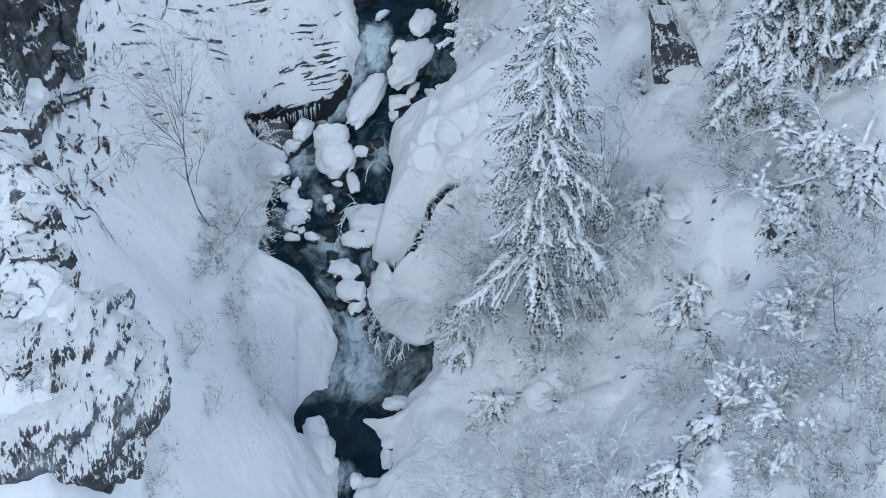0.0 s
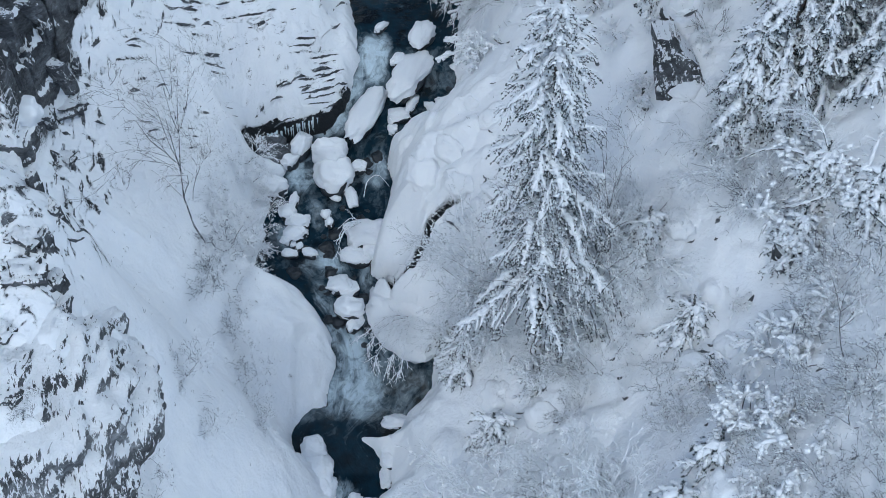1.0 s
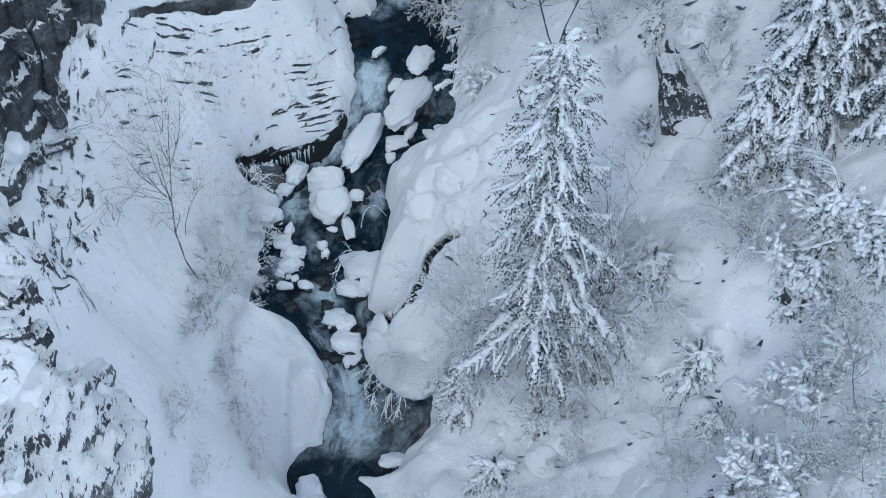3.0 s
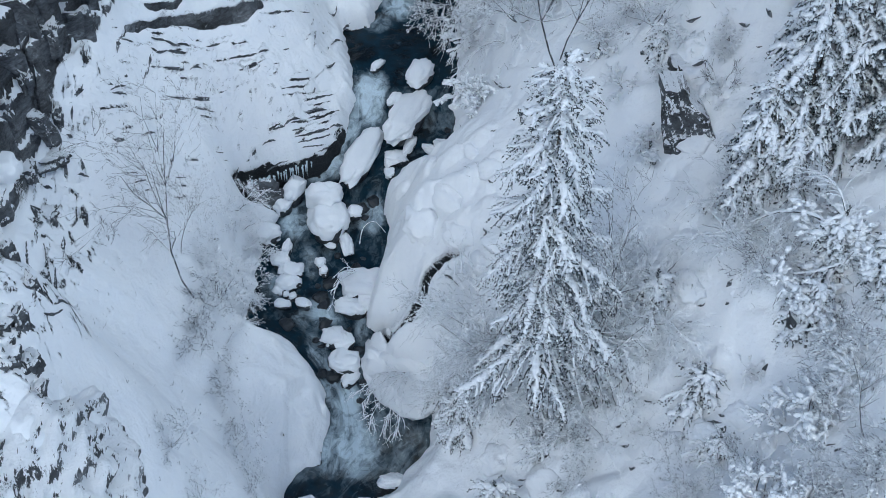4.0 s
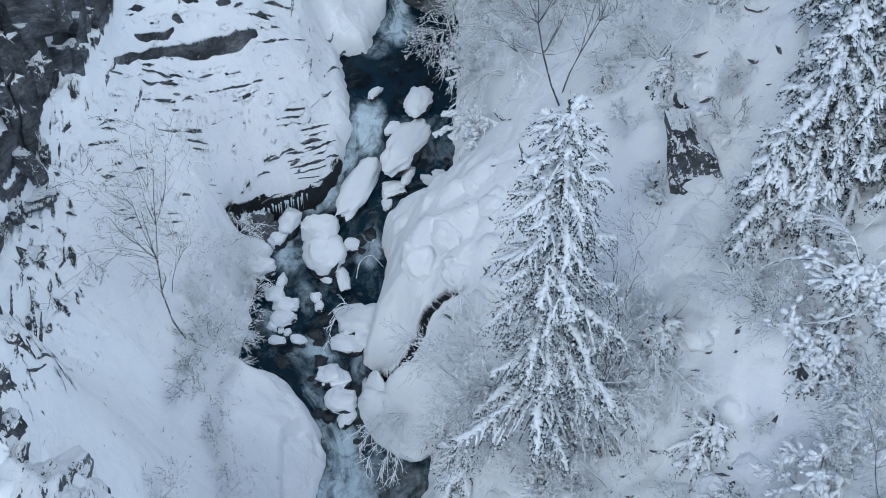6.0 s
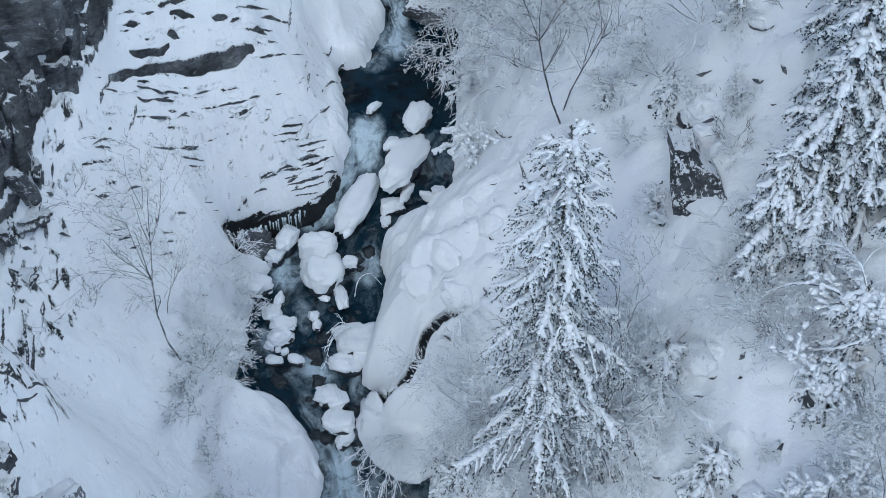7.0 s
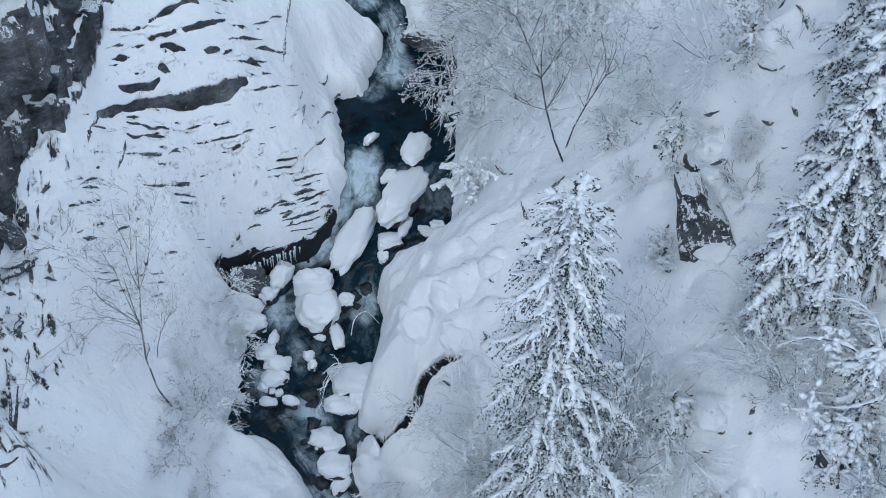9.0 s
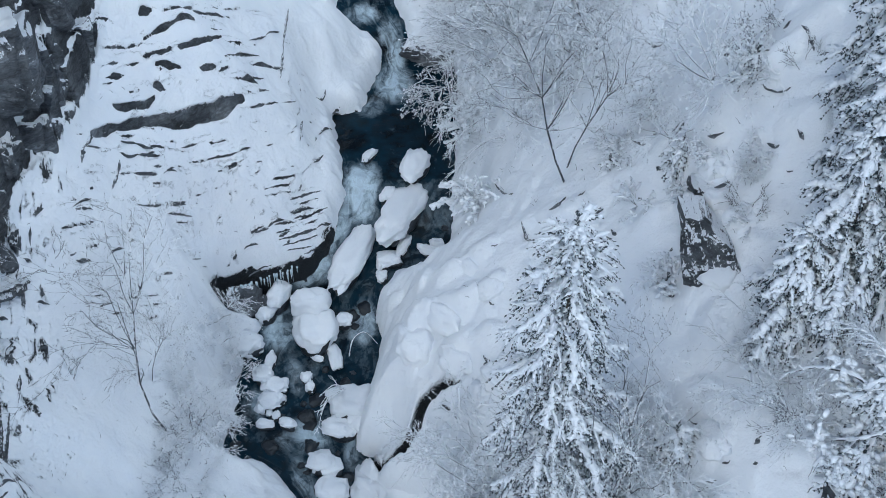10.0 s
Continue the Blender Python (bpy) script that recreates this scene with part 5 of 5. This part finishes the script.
def leaning_face(x, y, z, foot, head, high, shift, label):
    """A slab of rock that leans back on the slope, narrower at its head, with snow behind it."""
    thing = tagged(new("leaning_boulder"), label, "rock", "rocks on the slope")
    thing.matrix_world = pose(x, y, z)
    bm = bmesh.new()
    n, m = 26, 34
    grid = []
    for side in (0, 1):
        for j in range(m + 1):
            f = j / m
            half = (foot * (1 - f) + head * f) * (1 - 0.55 * max(0.0, 0.22 - f) / 0.22)
            for i in range(n + 1):
                u = 2 * i / n - 1
                p = Vector((shift * f + u * half + 0.25 * half * max(0.0, 0.22 - f), 0.5 * high * f - 0.35 * u * half + side * 1.1, 0.86 * high * f + 0.5 * u * half))
                q = Vector((p.x * 1.3, p.y * 1.3, p.z * 1.3))
                p += 0.16 * noise.noise_vector(q) + 0.05 * noise.noise_vector(q * 4.1)
                p.y -= 0.16 * abs(noise.noise(Vector((p.x * 2.2 + p.z, p.z * 0.7, 3.0)))) + 0.05 * noise.noise(Vector((p.x * 9, p.z * 3, 1.0)))
                grid.append(bm.verts.new(p))
    row, face = n + 1, (n + 1) * (m + 1)
    for j in range(m):
        for i in range(n):
            a = j * row + i
            bm.faces.new((grid[a], grid[a + 1], grid[a + row + 1], grid[a + row]))
            a += face
            bm.faces.new((grid[a], grid[a + row], grid[a + row + 1], grid[a + 1]))
        for a, b in ((j * row + row, j * row), (j * row + n, j * row + n + row)):
            bm.faces.new((grid[a], grid[a + face], grid[b + face], grid[b]))
    for i in range(n):
        bm.faces.new((grid[i], grid[i + face], grid[i + 1 + face], grid[i + 1]))
        a = m * row + i
        bm.faces.new((grid[a + 1], grid[a + 1 + face], grid[a + face], grid[a]))
    me = bpy.data.meshes.new("rock")
    bm.to_mesh(me)
    bm.free()
    me.materials.append(LEANING)
    part("rock", me, thing, "grey weathered stone flecked with snow")
    c = part("snow_cap", blob(foot * 0.85, 0.9, high * 0.36, 77, 0.32, SNOW_M, "snow_cap", sub=4, k=1.2, boxy=0.9), thing, "thick rounded snow")
    c.matrix_basis = Matrix.Translation((foot * 0.8, 2.2, high * 0.52))
    return thing


leaning_face(10.6, -0.65, 12.45, 1.3, 0.42, 3.4, -1.2, "big leaning rock face flecked with snow")
slope_rock(-13.1, -17.0, 13.2, 3.6, 3.6, 3.2, 0, 0, 0, "bulging nose of schist plastered with streaks of snow", 31, 0.9, STREAKED)
slope_rock(-17.9, -2.9, 13.2, 1.2, 1.0, 0.9, 0, 0, 0.8, "rock shelf under a smooth pillow of snow", 33)
slope_rock(13.4, -8.6, 11.9, 0.55, 0.5, 0.75, 20, 0, 0.6, "dark rock under a snow-laden bush", 4)
slope_rock(10.6, 3.2, 14.7, 0.9, 0.7, 0.6, 0, 0, 0.8, "snow-covered boulder on the slope", 6)
slope_rock(10.5, 1.9, 14.3, 0.65, 0.6, 0.6, 30, 0, 0.7, "small rock with a thick snow cap", 7)
slope_rock(-16.4, 5.9, 18.6, 1.5, 1.4, 2.0, 15, -10, 0, "pale grey crag jutting from the dark wall", 14)
slope_rock(-0.4, 24.7, 5.0, 1.5, 0.6, 0.5, -6, 0, 0.55, "dark rock lip under snow at the head of the pool", 9, 0.7, LEDGE_AND_SHADE)
slope_rock(-9.0, 8.9, 2.4, 0.9, 0.6, 0.8, 0, 0, 0, "dark rock under the icy ledge", 8, 0.7, LEDGE_AND_SHADE)


# ---- blocks of the stratified left flank ----
def angular(half_wide, half_deep, half_high, seed, name, count=17):
    """A faceted block broken along its joints."""
    rng2 = random.Random(seed)
    bm = bmesh.new()
    for i in range(count):
        p = [rng2.uniform(-1, 1) for _ in range(3)]
        k = rng2.randrange(3)
        p[k] = math.copysign(1, p[k])
        j = (k + rng2.choice((1, 2))) % 3
        p[j] = math.copysign(rng2.uniform(0.75, 1), p[j])
        bm.verts.new((p[0] * half_wide, p[1] * half_deep, p[2] * half_high))
    hull = bmesh.ops.convex_hull(bm, input=list(bm.verts))
    bmesh.ops.delete(bm, geom=[v for v in hull["geom_interior"] if isinstance(v, bmesh.types.BMVert)], context="VERTS")
    bmesh.ops.dissolve_limit(bm, angle_limit=radians(14), verts=list(bm.verts), edges=list(bm.edges))
    bmesh.ops.bevel(bm, geom=list(bm.edges), offset=0.05 * half_wide + 0.01, segments=1, affect="EDGES")
    bmesh.ops.triangulate(bm, faces=list(bm.faces))
    long_edges = [e for e in bm.edges if e.calc_length() > 0.22]
    bmesh.ops.subdivide_edges(bm, edges=long_edges, cuts=3, use_grid_fill=True)
    off = Vector((seed * 2.3, seed * 1.1, seed * 0.7))
    for v in bm.verts:
        v.co += 0.10 * noise.noise_vector(v.co * 2.2 + off) + 0.05 * noise.noise_vector(v.co * 7 + off)
    me = bpy.data.meshes.new(name)
    bm.to_mesh(me)
    bm.free()
    me.materials.append(WALL_ROCK)
    return me


def rock_block(x, y, half_wide, half_high, turn, seed, lift=-0.15):
    rng2 = random.Random(seed)
    if lift > 0:
        me = angular(half_wide, half_wide * 0.5 + 0.15, half_high * 1.25, seed, "rock_block")
    else:
        me = blob(half_wide, half_wide * 0.5 + 0.2, half_high * 1.3, seed, 0.5, LEANING, "rock_block", sub=4, k=2.0, boxy=0.6, fine=0.4)
    ob = new("rock_block", me)
    ob.matrix_world = pose(x - 0.15, y + 0.1, ground_at(x, y) + lift, rng2.uniform(-8, 8), turn * 0.6 + rng2.uniform(-6, 6), rng2.uniform(-30, 30))
    return tagged(ob, "angular grey schist block with snow on its top", "rock", "blocks of the rock flank")


for i, row in enumerate(BLOCKS_A + BLOCKS_B):
    rock_block(*row, 300 + i)
# great broken blocks along the foot of the dark wall
for i in range(18):
    f = (i + rng.uniform(0.1, 0.9)) / 18 * (len(WALL) - 1)
    k = int(f)
    x, y = [WALL[k][c] + (f - k) * (WALL[k + 1][c] - WALL[k][c]) for c in (0, 1)]
    rock_block(x - rng.uniform(0.1, 1.3), y + rng.uniform(-0.4, 0.4), rng.uniform(0.35, 0.9), rng.uniform(0.6, 1.3), rng.uniform(-8, 8), 400 + i, 0.05)


# ---- thin ledges of rock and dark strips of painted shade in the snow ----
# Rock ledges on the left; on the right, crescents standing in for lip shadow.
def ledge(a, b, thick, seed):
    rng2 = random.Random(seed)
    s, n = Soup(), max(5, int(math.dist(a, b) / 0.11))
    centre = Vector(((a[0] + b[0]) / 2, (a[1] + b[1]) / 2, ground_at((a[0] + b[0]) / 2, (a[1] + b[1]) / 2)))
    peak, wob, za, zb = rng2.uniform(0.3, 0.7), rng2.uniform(0, 6), ground_at(*a), ground_at(*b)
    pts, radii = [], []
    for i in range(n + 1):
        f = i / n
        x, y = a[0] + f * (b[0] - a[0]), a[1] + f * (b[1] - a[1])
        flat = za * (1 - f) + zb * f + 4 * f * (1 - f) * (centre.z - (za + zb) / 2)
        fat = min(f / peak, (1 - f) / (1 - peak)) ** 0.8
        pts.append(Vector((x + rng2.uniform(-0.015, 0.015), y + 0.03 * math.sin(wob + 5 * f) - (0.7 * math.dist(a, b) * f * (1 - f) if a[0] > 1.5 else 0), flat + 0.03 + rng2.uniform(-0.02, 0.02))) - centre)
        radii.append(0.015 + thick * 1.05 * fat * rng2.uniform(0.45, 1.3))
    s.tube(pts, radii, 6, 0.8)
    s.v = [v + Vector((rng2.uniform(-1, 1), rng2.uniform(-1, 1), rng2.uniform(-1, 1))) * 0.2 * thick for v in s.v]
    ob = new("ledge_and_shade_strip", s.mesh("ledge_and_shade_strip", LEDGE_AND_SHADE, True))
    ob.matrix_world = Matrix.Translation(centre)
    return tagged(ob, "thin dark strip in the snow, rock ledge and painted lip shade", "rock", "rock ledges in the snow")


n_ledge = 0
for width, depth, *line in SCARS_DASHES[:10] + LEDGES_SLAB + LEDGES_HIGH + LEDGES_FLANK[:10] + LEDGES_FLANK[11:] + SCARS_TONGUE + CRACKS_RIGHT[1:] + CRACKS_HIGH:
    for p, q in zip(line, line[1:]):
        n_ledge += 1
        ledge(p, q, min(0.11 if p[0] < -4 else 0.075, 0.4 * width + 0.02), 500 + n_ledge)


# dark crescents painting the shade where the snow has sunk between stones and roots
rng3 = random.Random(41)
for i in range(90):
    x, y, w = rng3.uniform(1.8, 15.5), rng3.choice((rng3.uniform(-19, -3), rng3.uniform(-12, 9))), rng3.uniform(0.10, 0.34)
    t = rng3.uniform(-0.7, 0.5)
    ledge((x, y), (x + w * math.cos(t), y + w * math.sin(t)), rng3.uniform(0.025, 0.065), 900 + i)


# ---- icicles under the ledge ----
def icicle(x, y, z, length, seed):
    s, rng2 = Soup(), random.Random(seed)
    s.tube([Vector((rng2.uniform(-0.01, 0.01), rng2.uniform(-0.01, 0.01), -length * i / 5)) for i in range(6)],
           [0.05 * (1 - i / 5.2) + 0.006 for i in range(6)], 6)
    ob = new("icicle", s.mesh("icicle", ICE))
    ob.matrix_world = pose(x, y, z)
    return tagged(ob, "clear blue-white icicle hanging from the snowy ledge", "icicle", "icicles")


for i in range(26):
    f = i / 25
    x, y = -9.6 + 2.9 * f + rng.uniform(-0.1, 0.1), 8.8 + 1.0 * f - 0.05
    icicle(x, y, 3.3 + 0.5 * f + rng.uniform(-0.1, 0.2), rng.uniform(0.35, 1.1), i)


# ---- bent and fallen wood ----
def laden_limb(name, pts, r, snow, twigs, reach, label, seed, hang=0.4, spread=(-1, 1)):
    """A bent stem through pts, with twigs and snow along it."""
    rng2 = random.Random(seed)
    ctrl = [Vector(p) for p in pts]
    origin = ctrl[0].copy()
    ctrl = [p - origin for p in ctrl]
    line = []
    for i in range(len(ctrl) - 1):
        p0, p1, p2, p3 = ctrl[max(i - 1, 0)], ctrl[i], ctrl[i + 1], ctrl[min(i + 2, len(ctrl) - 1)]
        for k in range(12):
            t = k / 12
            line.append(0.5 * (2 * p1 + (p2 - p0) * t + (2 * p0 - 5 * p1 + 4 * p2 - p3) * t * t + (3 * p1 - p0 - 3 * p2 + p3) * t ** 3))
    line.append(ctrl[-1])
    n = len(line)
    wood, white = Soup(), Soup()
    wood.tube(line, [r * (1 - 0.7 * i / n) for i in range(n)], 7)
    if snow:
        white.tube([p + Vector((0, 0, r * 0.7 * (1 - 0.7 * i / n) + snow * 0.2)) for i, p in enumerate(line)],
                   [snow * rng2.uniform(0.25, 1.45) * (1 - 0.5 * i / n) for i in range(n)], 7, 0.8)
    thing = tagged(new(name), label, "branch")
    thing.matrix_world = Matrix.Translation(origin)
    part("stem", wood.mesh("stem", TWIGS), thing)
    if snow:
        part("snow_load", white.mesh("snow_load", SNOW_M), thing, "thick ridge of snow")
    tw, ts = Soup(), Soup()
    for i in range(twigs):
        p = line[rng2.randint(n // 6, n - 1)]
        k0 = line.index(p)
        ahead = (line[min(k0 + 1, n - 1)] - line[max(k0 - 1, 0)]).normalized()
        q, w = [p], (ahead * 0.9 + Vector((rng2.uniform(*spread), rng2.uniform(-1, 1), rng2.uniform(-0.4, 0.5))) * 0.8).normalized()
        ln = reach * rng2.uniform(0.4, 1.1)
        for k in range(5):
            w = (w + Vector((rng2.uniform(-0.3, 0.3), rng2.uniform(-0.4, 0.4), -hang * rng2.uniform(0, 0.8)))).normalized()
            q.append(q[-1] + w * ln / 5)
            if k and rng2.random() < 0.8:
                e = (w + Vector((rng2.uniform(-1, 1), rng2.uniform(-1, 1), rng2.uniform(-0.6, 0.3)))).normalized() * ln * 0.4
                tw.tube([q[-1], q[-1] + e * 0.5, q[-1] + e], [0.007, 0.006, 0.004], 3)
                for g in (0.3, 0.75):
                    f = rng2.uniform(0.010, 0.024)
                    ts.lump(q[-1] + e * g + Vector((0, 0, 0.02)), f * rng2.uniform(1, 2.2), f, f * 0.8, rng2, math.atan2(e.y, e.x), 3, 5)
        tw.tube(q, [0.013, 0.012, 0.010, 0.008, 0.007, 0.004], 3)
        ts.tube([v + Vector((0, 0, 0.025)) for v in q], [f * rng2.uniform(0.3, 1.6) for f in (0.010, 0.017, 0.020, 0.018, 0.014, 0.005)], 4, 0.8)
    tagged(part("twig_spray", tw.mesh("twig_spray", FROST, True), thing), kind="stuff")
    tagged(part("twig_snow", ts.mesh("twig_snow", SNOW_M), thing, "clinging snow"), kind="stuff")
    return thing


# the bowed tree lying across the slope under its snow
laden_limb("bowed_tree", [(16.6, -11.2, 15.2), (15.4, -8.9, 15.2), (14.6, -8.0, 15.6), (14.2, -6.6, 16.7), (13.6, -5.8, 17.0)], 0.06, 0.06, 90, 1.3,
           "bowed bare tree with thick snow along its bent trunk", 61)
laden_limb("bowed_branch", [(14.4, -8.0, 15.2), (13.6, -6.8, 15.7), (12.6, -5.7, 15.0), (11.7, -5.2, 14.0)], 0.07, 0.11, 28, 1.1,
           "low branch arched down by snow", 62)
laden_limb("bowed_branch", [(14.4, -8.2, 14.9), (13.5, -8.1, 14.3), (12.3, -7.1, 13.0)], 0.06, 0.10, 26, 1.0, "low branch arched down by snow", 63)
laden_limb("bowed_branch", [(15.4, -8.6, 15.2), (16.2, -7.0, 16.6), (16.8, -6.2, 16.2)], 0.06, 0.10, 22, 1.0, "low branch arched down by snow", 64)
# the snowy bush leaning out over the rapids
for i, (dx, dy) in enumerate([(-1.9, -1.2), (-1.5, -1.9), (-0.9, -2.4), (-0.4, -2.5), (-2.0, -0.5)]):
    laden_limb("overhanging_branch", [(-1.5, -1.5, 0.7), (-1.5 + dx * 0.55, -1.5 + dy * 0.55, 1.0), (-1.5 + dx * 1.15, -1.5 + dy * 1.1, 0.0)], 0.03, 0.035, 30, 0.8,
               "fan of snow-crusted twigs leaning over the rapids", 70 + i, 0.5)
# the bent branch that arches out of the water
laden_limb("arched_branch", [(-4.15, 6.6, 1.0), (-3.95, 7.1, 1.7), (-3.4, 7.3, 2.0), (-2.8, 7.0, 1.5)], 0.035, 0.03, 0, 0.3, "bare branch arching out of the stream with snow on it", 80)
# twigs over the snowy rock in mid-stream
for i in range(4):
    laden_limb("snowy_twig", [(-4.2, 4.4, 1.4), (-4.7 - 0.1 * i, 4.5 - 0.35 * i, 1.55), (-5.3, 4.4 - 0.6 * i, 1.0)], 0.025, 0.035, 4, 0.5,
               "snow-covered twig lying over a stream rock", 84 + i)
# boughs of the frosted trees that reach over the pool
for i, (bx, by, bz) in enumerate([(4.2, 12.6, 8.8), (3.9, 14.6, 8.4), (3.6, 16.6, 8.2), (4.0, 18.4, 8.6), (3.8, 20.5, 8.9)]):
    laden_limb("overhanging_bough", [(bx, by, bz - 1.0), (bx - 1.2, by + 0.3, bz + 0.3), (bx - 2.4, by + 0.5, bz - 0.5), (bx - 3.3, by + 0.4, bz - 1.8)], 0.045, 0.05, 50, 1.1,
               "frosted bare bough hanging over the dark pool", 100 + i, 0.35)


# ---- stalks and twig ends that prick through the snow ----
stalks = Soup()
for i in range(800):
    if rng.random() < 0.6:
        x, y = rng.uniform(0.5, 17.5), rng.uniform(-20, 16)
    else:
        x, y = rng.uniform(-16.0, -8.0), rng.uniform(-14, 12)
    base = Vector((x, y, ground_at(x, y) - 0.03))
    for k in range(rng.choice((1, 1, 1, 2))):
        tip = base + Vector((rng.uniform(-0.22, 0.22), rng.uniform(-0.22, 0.22), rng.uniform(0.05, 0.25)))
        stalks.tube([base, (base + tip) / 2 + Vector((0.02, 0.01, 0.02)), tip], [0.009, 0.008, 0.005], 3)
tagged(new("stalks", stalks.mesh("stalks", TWIGS, True)), "dark dry stalks pricking through the snow", "stalks", kind="stuff")
